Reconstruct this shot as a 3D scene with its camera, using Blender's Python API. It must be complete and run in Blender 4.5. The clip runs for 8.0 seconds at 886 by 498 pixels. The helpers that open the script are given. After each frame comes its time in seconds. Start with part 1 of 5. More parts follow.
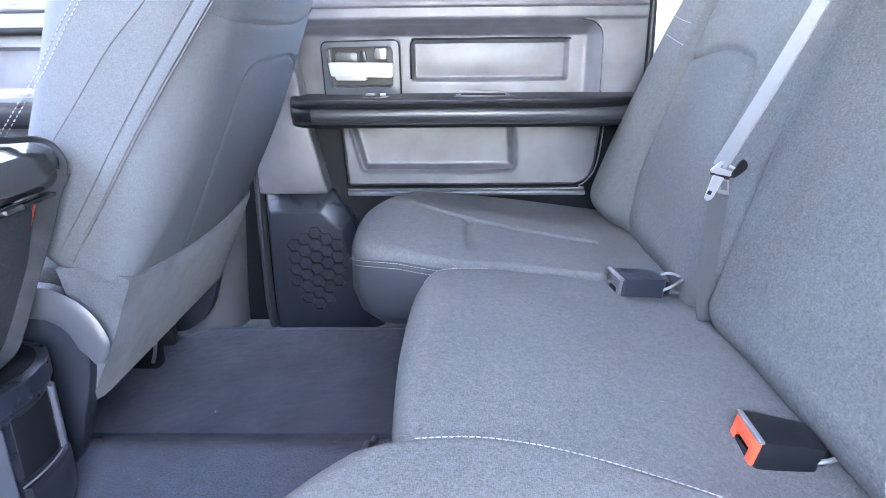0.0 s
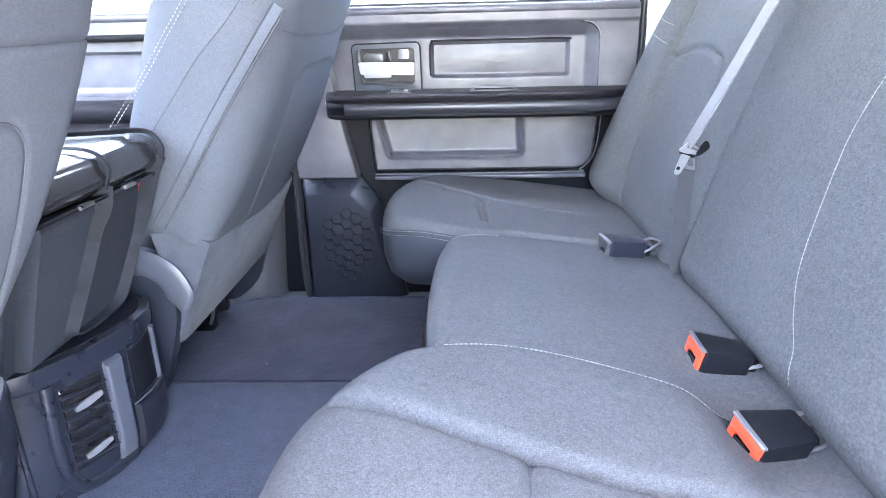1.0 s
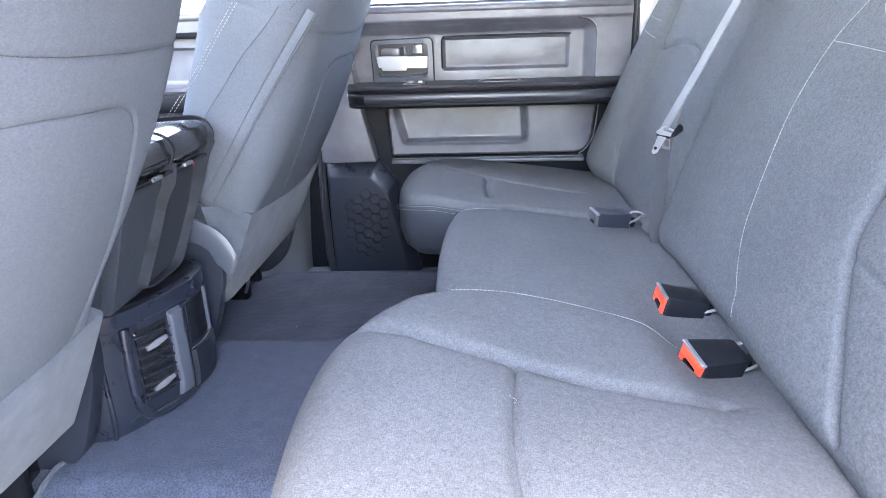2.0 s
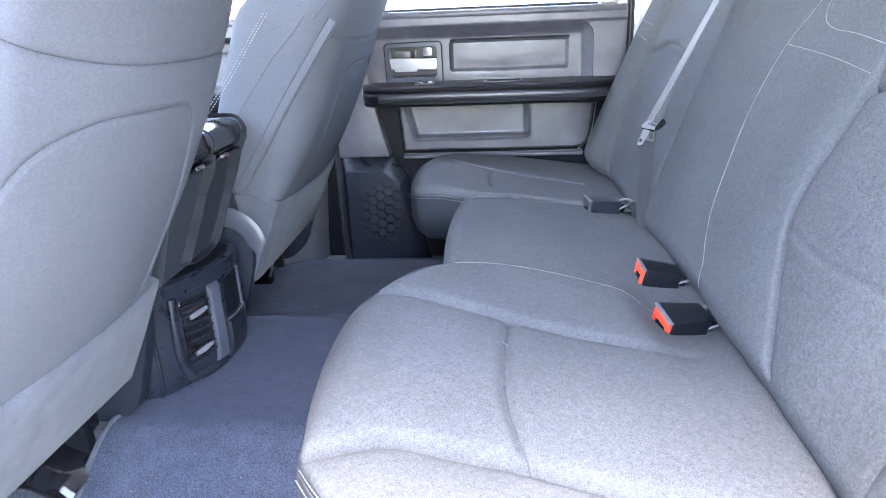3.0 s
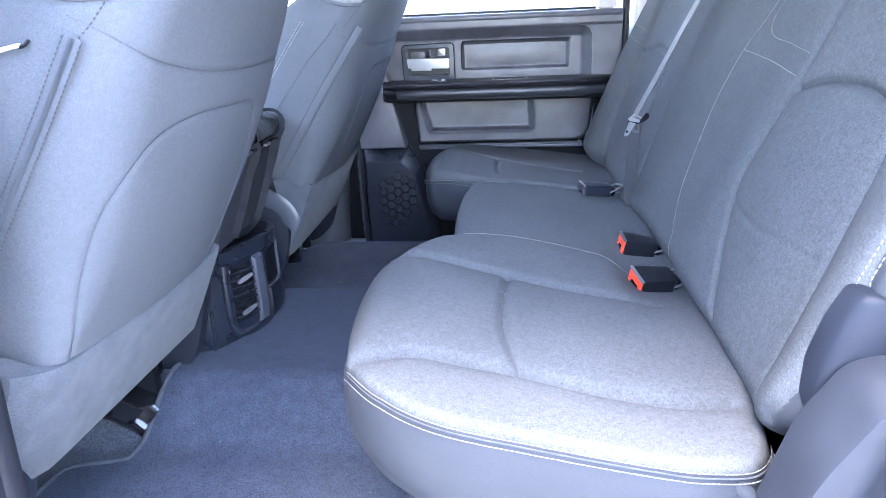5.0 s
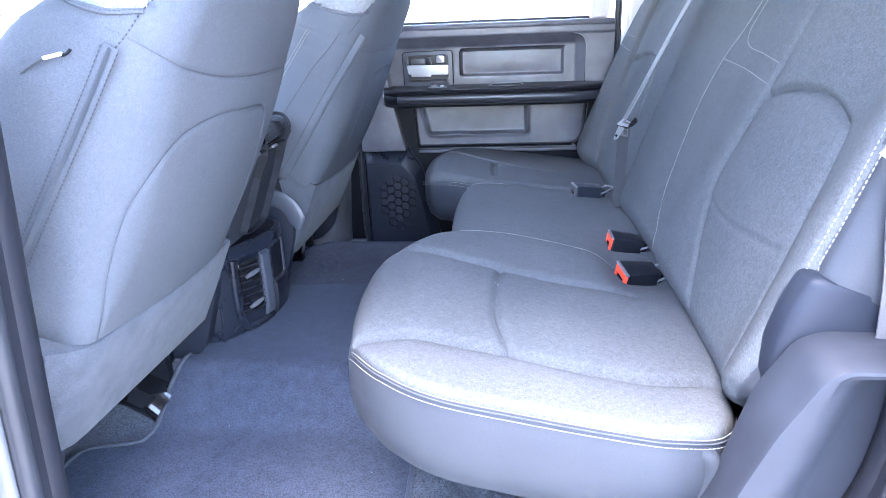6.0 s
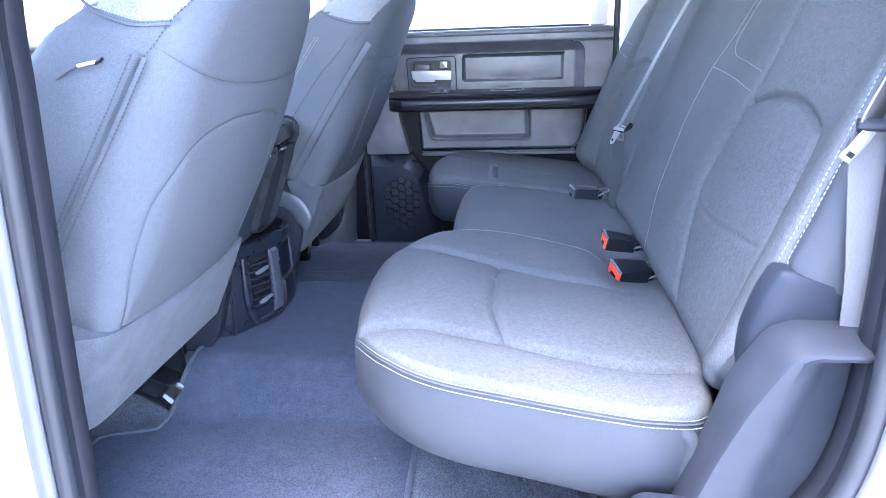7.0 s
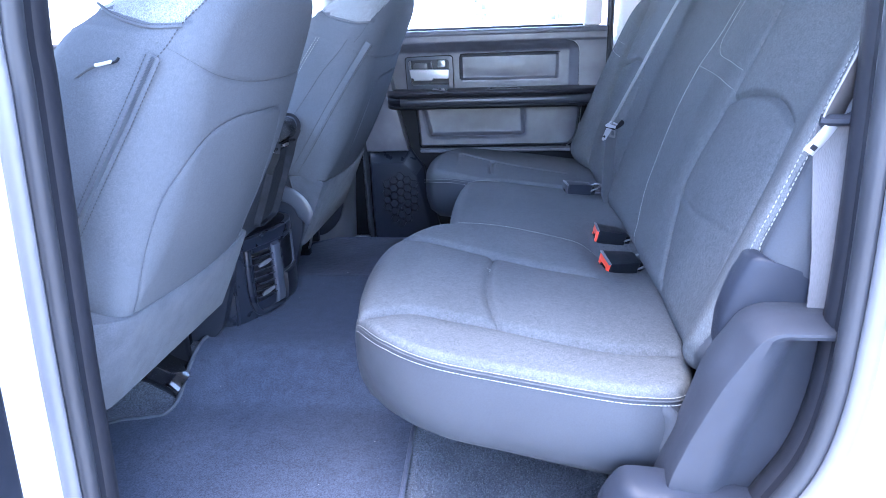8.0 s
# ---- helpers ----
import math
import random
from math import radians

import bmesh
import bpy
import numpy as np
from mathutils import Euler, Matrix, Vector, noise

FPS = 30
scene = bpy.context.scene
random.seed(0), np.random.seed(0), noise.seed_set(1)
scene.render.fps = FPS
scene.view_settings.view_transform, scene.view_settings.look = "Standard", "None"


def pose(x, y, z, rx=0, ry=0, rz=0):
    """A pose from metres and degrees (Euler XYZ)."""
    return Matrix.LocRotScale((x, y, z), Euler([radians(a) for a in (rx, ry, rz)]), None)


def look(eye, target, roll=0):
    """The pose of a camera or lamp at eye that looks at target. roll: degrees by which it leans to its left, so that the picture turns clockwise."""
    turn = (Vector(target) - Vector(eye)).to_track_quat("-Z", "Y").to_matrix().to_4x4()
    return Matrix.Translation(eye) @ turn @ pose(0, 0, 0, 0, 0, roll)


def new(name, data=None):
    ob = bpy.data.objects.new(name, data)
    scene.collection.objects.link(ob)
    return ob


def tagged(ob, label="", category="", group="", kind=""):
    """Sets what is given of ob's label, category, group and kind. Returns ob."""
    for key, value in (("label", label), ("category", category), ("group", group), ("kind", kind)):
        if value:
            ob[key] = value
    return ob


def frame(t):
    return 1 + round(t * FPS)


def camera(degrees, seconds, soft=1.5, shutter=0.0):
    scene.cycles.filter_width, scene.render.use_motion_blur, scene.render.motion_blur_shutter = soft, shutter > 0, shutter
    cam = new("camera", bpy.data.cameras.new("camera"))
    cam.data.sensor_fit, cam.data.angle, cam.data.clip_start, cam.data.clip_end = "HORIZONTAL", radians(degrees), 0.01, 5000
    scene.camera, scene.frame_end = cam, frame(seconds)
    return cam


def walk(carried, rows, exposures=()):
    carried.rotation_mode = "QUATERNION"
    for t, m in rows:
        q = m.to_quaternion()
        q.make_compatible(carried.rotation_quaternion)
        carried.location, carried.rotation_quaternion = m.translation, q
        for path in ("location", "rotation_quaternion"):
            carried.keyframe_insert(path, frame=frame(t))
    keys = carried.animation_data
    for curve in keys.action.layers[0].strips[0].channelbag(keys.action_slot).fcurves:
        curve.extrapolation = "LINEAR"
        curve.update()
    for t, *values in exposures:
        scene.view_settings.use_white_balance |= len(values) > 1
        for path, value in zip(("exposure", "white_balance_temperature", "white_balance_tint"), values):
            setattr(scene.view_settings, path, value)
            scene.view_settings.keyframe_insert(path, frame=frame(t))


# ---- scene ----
cam = camera(70.0, 8.0, soft=0.45)
PATH = [
    (0, (0.047, -0.603, 0.68), (0.008, 1.292, 0.041), -0.6),
    (0.5, (0.04, -0.706, 0.694), (-0.017, 1.188, 0.052), -1.2),
    (1, (0.041, -0.802, 0.703), (-0.039, 1.085, 0.044), -1.4),
    (1.5, (0.045, -0.889, 0.712), (-0.05, 0.99, 0.036), -1.5),
    (2.8, (0.077, -1.086, 0.728), (-0.091, 0.786, 0.045), -2.5),
    (3, (0.077, -1.111, 0.731), (-0.087, 0.763, 0.05), -2.4),
    (3.5, (0.082, -1.165, 0.736), (-0.083, 0.708, 0.053), -2.3),
    (4, (0.089, -1.209, 0.745), (-0.089, 0.66, 0.055), -3.1),
    (4.5, (0.091, -1.262, 0.752), (-0.106, 0.604, 0.06), -2.8),
    (6, (0.104, -1.386, 0.764), (-0.094, 0.485, 0.088), -2.3),
    (6.5, (0.109, -1.416, 0.769), (-0.094, 0.459, 0.106), -2.5),
    (7, (0.114, -1.446, 0.773), (-0.095, 0.429, 0.108), -2.1),
    (7.5, (0.12, -1.473, 0.775), (-0.086, 0.404, 0.117), -2.1),
    (8, (0.124, -1.498, 0.777), (-0.082, 0.376, 0.108), -2.1),
]
EXPOSURES = [(0.0, 5.83, 7150, 15), (1.5, 5.65, 7300, 15), (3.0, 5.2, 7000, 15), (3.5, 5.22, 6850, 15), (4.5, 4.84, 6350, 15), (6.0, 4.94, 6180, 16), (6.5, 4.92, 6080, 16), (7.5, 4.64, 5700, 16), (8.0, 4.46, 5500, 16)]
walk(cam, [(t, look(eye, target, roll)) for t, eye, target, roll in PATH], EXPOSURES)

# ---- world and light ----
world = bpy.data.worlds.new("sky")
scene.world = world
world.use_nodes = True
wn = world.node_tree
sky = wn.nodes.new("ShaderNodeTexSky")
sky.sky_type = "NISHITA"
sky.sun_disc = False
sky.sun_elevation = radians(79)
sky.sun_rotation = radians(200)
sky.dust_density = 1.8
sky.ozone_density = 0.0
sky.air_density = 1.0
wn.links.new(sky.outputs[0], wn.nodes["Background"].inputs[0])
wn.nodes["Background"].inputs[1].default_value = 0.15
sun = new("sun", bpy.data.lights.new("sun", "SUN"))
sun.data.energy = 0.6
sun.data.angle = radians(40)
sun.data.color = (1.0, 0.96, 0.9)
sun.matrix_world = look((-0.392, -1.076, 5.890), (0, 0, 0))

# ---- materials ----
def mat(name, color, rough=0.6, metal=0.0, grain=0.0, grain_scale=900.0, vary=0.12, vary_scale=7.0, bump=0.2, bump_scale=900.0,
        sheen=0.0, spec=0.5, coat=0.0, stretch=(1, 1, 1), wear=0.0, bump_dist=0.001):
    m = bpy.data.materials.new(name)
    m.use_nodes = True
    nt = m.node_tree
    b = nt.nodes["Principled BSDF"]
    b.inputs["Metallic"].default_value = metal
    b.inputs["Specular IOR Level"].default_value = spec
    b.inputs["Coat Weight"].default_value = coat
    b.inputs["Coat Roughness"].default_value = 0.15
    b.inputs["Sheen Weight"].default_value = sheen
    b.inputs["Sheen Roughness"].default_value = 0.5
    tc = nt.nodes.new("ShaderNodeTexCoord")
    mp = nt.nodes.new("ShaderNodeMapping")
    mp.inputs["Scale"].default_value = stretch
    nt.links.new(tc.outputs["Object"], mp.inputs[0])

    def noise_node(scale, detail=3.0):
        n = nt.nodes.new("ShaderNodeTexNoise")
        n.inputs["Scale"].default_value = scale
        n.inputs["Detail"].default_value = detail
        nt.links.new(mp.outputs[0], n.inputs["Vector"])
        return n

    large = noise_node(vary_scale, 4)
    fine = noise_node(grain_scale, 2)
    r1 = nt.nodes.new("ShaderNodeMapRange")
    r1.inputs["From Min"].default_value, r1.inputs["From Max"].default_value = 0.3, 0.7
    r1.inputs["To Min"].default_value, r1.inputs["To Max"].default_value = 1 - vary, 1 + vary
    nt.links.new(large.outputs["Fac"], r1.inputs[0])
    r2 = nt.nodes.new("ShaderNodeMapRange")
    r2.inputs["From Min"].default_value, r2.inputs["From Max"].default_value = 0.3, 0.7
    r2.inputs["To Min"].default_value, r2.inputs["To Max"].default_value = 1 - grain, 1 + grain
    nt.links.new(fine.outputs["Fac"], r2.inputs[0])
    mul = nt.nodes.new("ShaderNodeMath")
    mul.operation = "MULTIPLY"
    nt.links.new(r1.outputs[0], mul.inputs[0])
    nt.links.new(r2.outputs[0], mul.inputs[1])
    mx = nt.nodes.new("ShaderNodeVectorMath")
    mx.operation = "SCALE"
    mx.inputs[0].default_value = color
    nt.links.new(mul.outputs[0], mx.inputs["Scale"])
    nt.links.new(mx.outputs[0], b.inputs["Base Color"])
    mid = noise_node(vary_scale * 6, 4)
    rr = nt.nodes.new("ShaderNodeMapRange")
    rr.inputs["To Min"].default_value, rr.inputs["To Max"].default_value = max(0.02, rough - 0.08 - wear), min(1.0, rough + 0.08 + wear)
    nt.links.new(mid.outputs["Fac"], rr.inputs[0])
    nt.links.new(rr.outputs[0], b.inputs["Roughness"])
    if bump > 0:
        bn = noise_node(bump_scale, 2)
        bp = nt.nodes.new("ShaderNodeBump")
        bp.inputs["Strength"].default_value = bump
        bp.inputs["Distance"].default_value = bump_dist
        nt.links.new(bn.outputs["Fac"], bp.inputs["Height"])
        nt.links.new(bp.outputs[0], b.inputs["Normal"])
    return m


def cloth(name, color, weave=0.22, size=1500.0, mottle=0.07, sheen=0.1, rough=0.9, spec=0.12):
    """Melange upholstery: crossed warp and weft threads, a soft mottle and a fine nap."""
    m = bpy.data.materials.new(name)
    m.use_nodes = True
    nt = m.node_tree
    b = nt.nodes["Principled BSDF"]
    b.inputs["Specular IOR Level"].default_value = spec
    b.inputs["Sheen Weight"].default_value = sheen
    b.inputs["Sheen Roughness"].default_value = 0.4
    b.inputs["Roughness"].default_value = rough
    tc = nt.nodes.new("ShaderNodeTexCoord")

    def threads(stretch, scale, detail=2.0):
        mp = nt.nodes.new("ShaderNodeMapping")
        mp.inputs["Scale"].default_value = stretch
        nt.links.new(tc.outputs["Object"], mp.inputs[0])
        n = nt.nodes.new("ShaderNodeTexNoise")
        n.inputs["Scale"].default_value, n.inputs["Detail"].default_value = scale, detail
        nt.links.new(mp.outputs[0], n.inputs["Vector"])
        return n.outputs["Fac"]

    def ranged(value, amount):
        r = nt.nodes.new("ShaderNodeMapRange")
        r.inputs["From Min"].default_value, r.inputs["From Max"].default_value = 0.3, 0.7
        r.inputs["To Min"].default_value, r.inputs["To Max"].default_value = 1 - amount, 1 + amount
        nt.links.new(value, r.inputs[0])
        return r.outputs[0]

    def times(a, c):
        n = nt.nodes.new("ShaderNodeMath")
        n.operation = "MULTIPLY"
        nt.links.new(a, n.inputs[0])
        nt.links.new(c, n.inputs[1])
        return n.outputs[0]
    warp, weft = threads((0.22, 1.0, 0.6), size), threads((1.0, 0.22, 0.3), size * 0.8)
    tone = times(times(ranged(warp, weave), ranged(weft, weave * 0.8)), times(ranged(threads((1, 1, 1), 150.0, 5.0), mottle * 1.3), ranged(threads((1, 1, 1), 6.0, 3.0), 0.06)))
    mx = nt.nodes.new("ShaderNodeVectorMath")
    mx.operation = "SCALE"
    mx.inputs[0].default_value = color
    nt.links.new(tone, mx.inputs["Scale"])
    nt.links.new(mx.outputs[0], b.inputs["Base Color"])
    bp = nt.nodes.new("ShaderNodeBump")
    bp.inputs["Strength"].default_value, bp.inputs["Distance"].default_value = 0.35, 0.0008
    nt.links.new(times(warp, weft), bp.inputs["Height"])
    nt.links.new(bp.outputs[0], b.inputs["Normal"])
    return m


CLOTH = cloth("bench cloth", (0.089, 0.0935, 0.100), weave=0.24, size=1500.0, mottle=0.08, sheen=0.0, rough=0.95, spec=0.05)
# seam thread, darker than the cloth to stand for shade along seams
SEWN = mat("seam thread with crease shade", (0.055, 0.059, 0.066), 0.85, vary=0.2, vary_scale=60, bump=0.0)
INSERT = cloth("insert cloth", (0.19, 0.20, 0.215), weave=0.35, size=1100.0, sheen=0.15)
VINYL = mat("seat vinyl", (0.040, 0.044, 0.053), 0.5, grain=0.06, grain_scale=500, vary=0.08, bump=0.12, bump_scale=900, spec=0.16)
SEATBACK = cloth("seat back cloth", (0.084, 0.092, 0.107), weave=0.12, mottle=0.035, sheen=0.0, rough=0.85, spec=0.12)
PAD = cloth("console cloth", (0.034, 0.038, 0.047), weave=0.15, sheen=0.0)
CARPET = mat("carpet", (0.056, 0.065, 0.092), 0.95, grain=0.36, grain_scale=380, vary=0.10, vary_scale=40, bump=0.6, bump_scale=600, sheen=0.08, spec=0.02, bump_dist=0.0015)
CARPET_FLOOR = mat("floor carpet", (0.085, 0.092, 0.112), 0.95, grain=0.5, grain_scale=260, vary=0.25, vary_scale=12, bump=0.8, bump_scale=400, sheen=0.35, spec=0.02, bump_dist=0.002)
CARPET_DARK = mat("dark carpet", (0.068, 0.075, 0.106), 0.95, grain=0.25, grain_scale=520, vary=0.2, vary_scale=9, bump=0.5, bump_scale=500, sheen=0.15, spec=0.05)
CARPET_SEAT = mat("seat back carpet", (0.076, 0.083, 0.098), 0.95, grain=0.16, grain_scale=420, vary=0.14, vary_scale=30, bump=0.4, bump_scale=500, sheen=0.1, spec=0.05, bump_dist=0.0015)
PLASTIC = mat("grey plastic", (0.100, 0.100, 0.117), 0.35, grain=0.05, vary=0.26, vary_scale=14, bump=0.2, bump_scale=1400, wear=0.06, spec=0.75)
PLASTIC_LOW = mat("dark grey plastic", (0.017, 0.020, 0.029), 0.42, grain=0.05, vary=0.15, bump=0.25, bump_scale=1400, wear=0.05, spec=0.16)
BLACK = mat("black plastic", (0.008, 0.009, 0.012), 0.5, grain=0.05, vary=0.15, bump=0.15, bump_scale=1500, wear=0.05, spec=0.14)
SOFT_BLACK = mat("soft black armrest", (0.007, 0.007, 0.010), 0.45, vary=0.1, bump=0.15, bump_scale=1200, spec=0.16)
ARMREST = mat("satin black armrest", (0.034, 0.035, 0.043), 0.36, vary=0.06, bump=0.08, bump_scale=1300, spec=0.7, wear=-0.05)
ARM = mat("satin grey armrest", (0.14, 0.138, 0.146), 0.34, vary=0.05, bump=0.08, bump_scale=1300, spec=0.6, wear=-0.05)
GLOSS = mat("gloss black", (0.01, 0.01, 0.012), 0.12, vary=0.1, bump=0.0, wear=0.0, spec=0.8)
RUBBER = mat("rubber seal", (0.026, 0.028, 0.034), 0.36, vary=0.15, bump=0.1, spec=0.3)
RUBBER_DARK = mat("dark rubber", (0.013, 0.014, 0.019), 0.5, vary=0.15, bump=0.1, spec=0.18)
SEAL_PALE = mat("grey seal flap", (0.105, 0.108, 0.122), 0.4, vary=0.1, bump=0.1)
STRIP = mat("satin blue-grey plastic", (0.060, 0.066, 0.083), 0.34, vary=0.08, bump=0.12, bump_scale=1500, spec=0.6)
PLASTIC_MID = mat("mid grey plastic", (0.10, 0.101, 0.110), 0.34, vary=0.08, bump=0.12, bump_scale=1500, spec=0.7)
VENT_DARK = mat("blue-black plastic", (0.012, 0.014, 0.021), 0.35, vary=0.1, bump=0.1, spec=0.4)
WINDOW_DULL = mat("dull window glass", (0.11, 0.12, 0.10), 0.2, vary=0.5, vary_scale=9, bump=0.0)
TRIM = mat("textured trim plastic", (0.024, 0.027, 0.036), 0.5, grain=0.08, vary=0.12, vary_scale=20, bump=0.14, bump_scale=1300, spec=0.2)
VENT = mat("vent dark grey plastic", (0.014, 0.017, 0.026), 0.28, grain=0.05, vary=0.08, bump=0.12, bump_scale=1500, spec=0.55, wear=-0.05)
SATIN = mat("satin silver", (0.55, 0.55, 0.57), 0.3, metal=0.35, vary=0.02, bump=0.0, wear=-0.06)
TONGUE = mat("latch tongue metal", (0.34, 0.34, 0.36), 0.32, metal=0.6, vary=0.05, bump=0.0)
STEEL = mat("steel", (0.42, 0.42, 0.43), 0.3, metal=1.0, vary=0.08, bump=0.0)
RED = mat("red button", (0.85, 0.075, 0.035), 0.4, vary=0.05, bump=0.0)
PIPING = mat("red piping", (0.6, 0.06, 0.05), 0.6, vary=0.1, bump=0.0)
THREAD = mat("pale thread", (0.20, 0.202, 0.20), 0.8, vary=0.3, vary_scale=60, bump=0.0)
ZIP = mat("zip coil", (0.088, 0.095, 0.108), 0.5, vary=0.1, bump=0.0)
THREAD_DARK = mat("dark thread", (0.032, 0.034, 0.040), 0.8, vary=0.1, bump=0.0)
BELT = mat("grey belt webbing", (0.125, 0.120, 0.125), 0.7, grain=0.1, grain_scale=900, vary=0.06, bump=0.3, bump_scale=900, stretch=(1, 1, 0.2))
STRAP = mat("grey strap cloth", (0.026, 0.028, 0.034), 0.8, grain=0.15, vary=0.3, vary_scale=30, bump=0.4, bump_scale=700, spec=0.1)
BELT_PALE = mat("worn belt webbing", (0.105, 0.102, 0.110), 0.7, grain=0.1, grain_scale=900, vary=0.08, bump=0.3, bump_scale=900, stretch=(1, 1, 0.2))
BELT_DARK = mat("dark belt webbing", (0.055, 0.058, 0.066), 0.7, grain=0.15, vary=0.08, bump=0.3)
PAINT = mat("white paint", (0.8, 0.8, 0.79), 0.3, vary=0.02, bump=0.0, coat=0.6)
BEIGE = mat("pale headliner cloth", (0.70, 0.66, 0.64), 0.85, grain=0.08, vary=0.05, bump=0.3)
CONCRETE = mat("concrete", (0.42, 0.412, 0.40), 0.9, grain=0.1, grain_scale=60, vary=0.15, vary_scale=0.5, bump=0.3, bump_scale=80)
LID = mat("worn glossy lid", (0.03, 0.03, 0.034), 0.2, vary=0.1, bump=0.0, wear=-0.02, spec=0.8, coat=0.5)

GLASS = bpy.data.materials.new("window glass")
GLASS.use_nodes = True
_g = GLASS.node_tree.nodes["Principled BSDF"]
_g.inputs["Base Color"].default_value = (0.95, 0.97, 0.97, 1)
_g.inputs["Roughness"].default_value = 0.0
_g.inputs["IOR"].default_value = 1.05
_g.inputs["Transmission Weight"].default_value = 1.0

# ---- helpers of this scene ----
ORIGIN = {}


def thing(name, at, label, category, group="", kind=""):
    ob = new(name)
    ob.location = at
    ob.empty_display_size = 0.05
    ORIGIN[ob] = Vector(at)
    return tagged(ob, label, category, group, kind)


def finish(me, material, smooth=True):
    me.materials.append(material)
    if smooth:
        me.polygons.foreach_set("use_smooth", [True] * len(me.polygons))
    me.update()


def part(name, bm, material, parent, label="", smooth=True):
    """Link a bmesh or (verts, faces), given in world metres, as one mesh under a thing or a part."""
    me = bpy.data.meshes.new(name)
    if isinstance(bm, tuple):
        me.from_pydata([tuple(v) for v in bm[0]], [], [tuple(f) for f in bm[1]])
    else:
        bmesh.ops.recalc_face_normals(bm, faces=bm.faces)
        bm.to_mesh(me)
        bm.free()
    o = ORIGIN[parent] if parent else Vector((0, 0, 0))
    me.transform(Matrix.Translation(-o))
    finish(me, material, smooth)
    if isinstance(bm, tuple) and len(bm) > 2:
        me.materials.append(bm[3])
        me.polygons.foreach_set("material_index", [0 if i < bm[2] else 1 for i in range(len(me.polygons))])
    if smooth:
        me.set_sharp_from_angle(angle=radians(40))
    ob = new(name, me)
    ob.parent = parent
    ORIGIN[ob] = o
    if label:
        tagged(ob, label)
    return ob


def single(name, bm, material, label, category, kind="", group="", smooth=True):
    """One mesh that is a thing of its own."""
    return tagged(part(name, bm, material, None, "", smooth), label, category, group, kind)


def box(x0, x1, y0, y1, z0, z1, bevel=0.004, seg=2, m=None):
    bm = bmesh.new()
    bmesh.ops.create_cube(bm, size=1.0)
    for v in bm.verts:
        v.co = Vector(((x0 + x1) / 2 + v.co.x * (x1 - x0), (y0 + y1) / 2 + v.co.y * (y1 - y0), (z0 + z1) / 2 + v.co.z * (z1 - z0)))
    if bevel > 0:
        bmesh.ops.bevel(bm, geom=bm.edges[:], offset=bevel, segments=seg, profile=0.5, affect="EDGES")
    if m:
        bm.transform(m)
    return bm


def prism(pts, axis, a, b, bevel=0.004, seg=2, m=None):
    """A polygon in the plane across axis, pushed from a to b along it. axis y: pts are (x, z); x: (y, z); z: (x, y)."""
    def place(p, d):
        return {"x": (d, p[0], p[1]), "y": (p[0], d, p[1]), "z": (p[0], p[1], d)}[axis]
    bm = bmesh.new()
    f = bm.faces.new([bm.verts.new(place(p, a)) for p in pts])
    r = bmesh.ops.extrude_face_region(bm, geom=[f])
    d = Vector(place((0, 0), b - a))
    bmesh.ops.translate(bm, vec=d, verts=[v for v in r["geom"] if isinstance(v, bmesh.types.BMVert)])
    bmesh.ops.recalc_face_normals(bm, faces=bm.faces)
    if bevel > 0:
        bmesh.ops.bevel(bm, geom=bm.edges[:], offset=bevel, segments=seg, profile=0.5, affect="EDGES", clamp_overlap=True)
    if m:
        bm.transform(m)
    return bm


def rounded(pts, r, n=5):
    """A polygon with its corners rounded by r (a number, or one for each corner)."""
    out = []
    k = len(pts)
    rs = r if isinstance(r, (list, tuple)) else [r] * k
    for i in range(k):
        p, a, b = Vector(pts[i]), Vector(pts[i - 1]), Vector(pts[(i + 1) % k])
        u, v = (a - p), (b - p)
        d = min(rs[i], u.length * 0.45, v.length * 0.45)
        s, e = p + u.normalized() * d, p + v.normalized() * d
        for j in range(n + 1):
            t = j / n
            out.append(tuple(s * (1 - t) ** 2 + p * 2 * t * (1 - t) + e * t * t))
    return out


def smooth_line(pts, n=8, closed=False):
    """Catmull-Rom through the points."""
    P = [np.array(p, float) for p in pts]
    k = len(P)
    out = []
    for i in range(k if closed else k - 1):
        p0 = P[(i - 1) % k] if closed or i > 0 else 2 * P[0] - P[1]
        p1, p2 = P[i], P[(i + 1) % k]
        p3 = P[(i + 2) % k] if closed or i + 2 < k else 2 * P[-1] - P[-2]
        for j in range(n):
            t = j / n
            out.append(0.5 * (2 * p1 + (p2 - p0) * t + (2 * p0 - 5 * p1 + 4 * p2 - p3) * t * t + (3 * p1 - p0 - 3 * p2 + p3) * t ** 3))
    if not closed:
        out.append(P[-1])
    return np.array(out)


def resample(line, step):
    line = np.array(line, float)
    d = np.r_[0, np.cumsum(np.linalg.norm(np.diff(line, axis=0), axis=1))]
    n = max(2, int(d[-1] / step) + 1)
    s = np.linspace(0, d[-1], n)
    return np.stack([np.interp(s, d, line[:, c]) for c in range(line.shape[1])], 1)


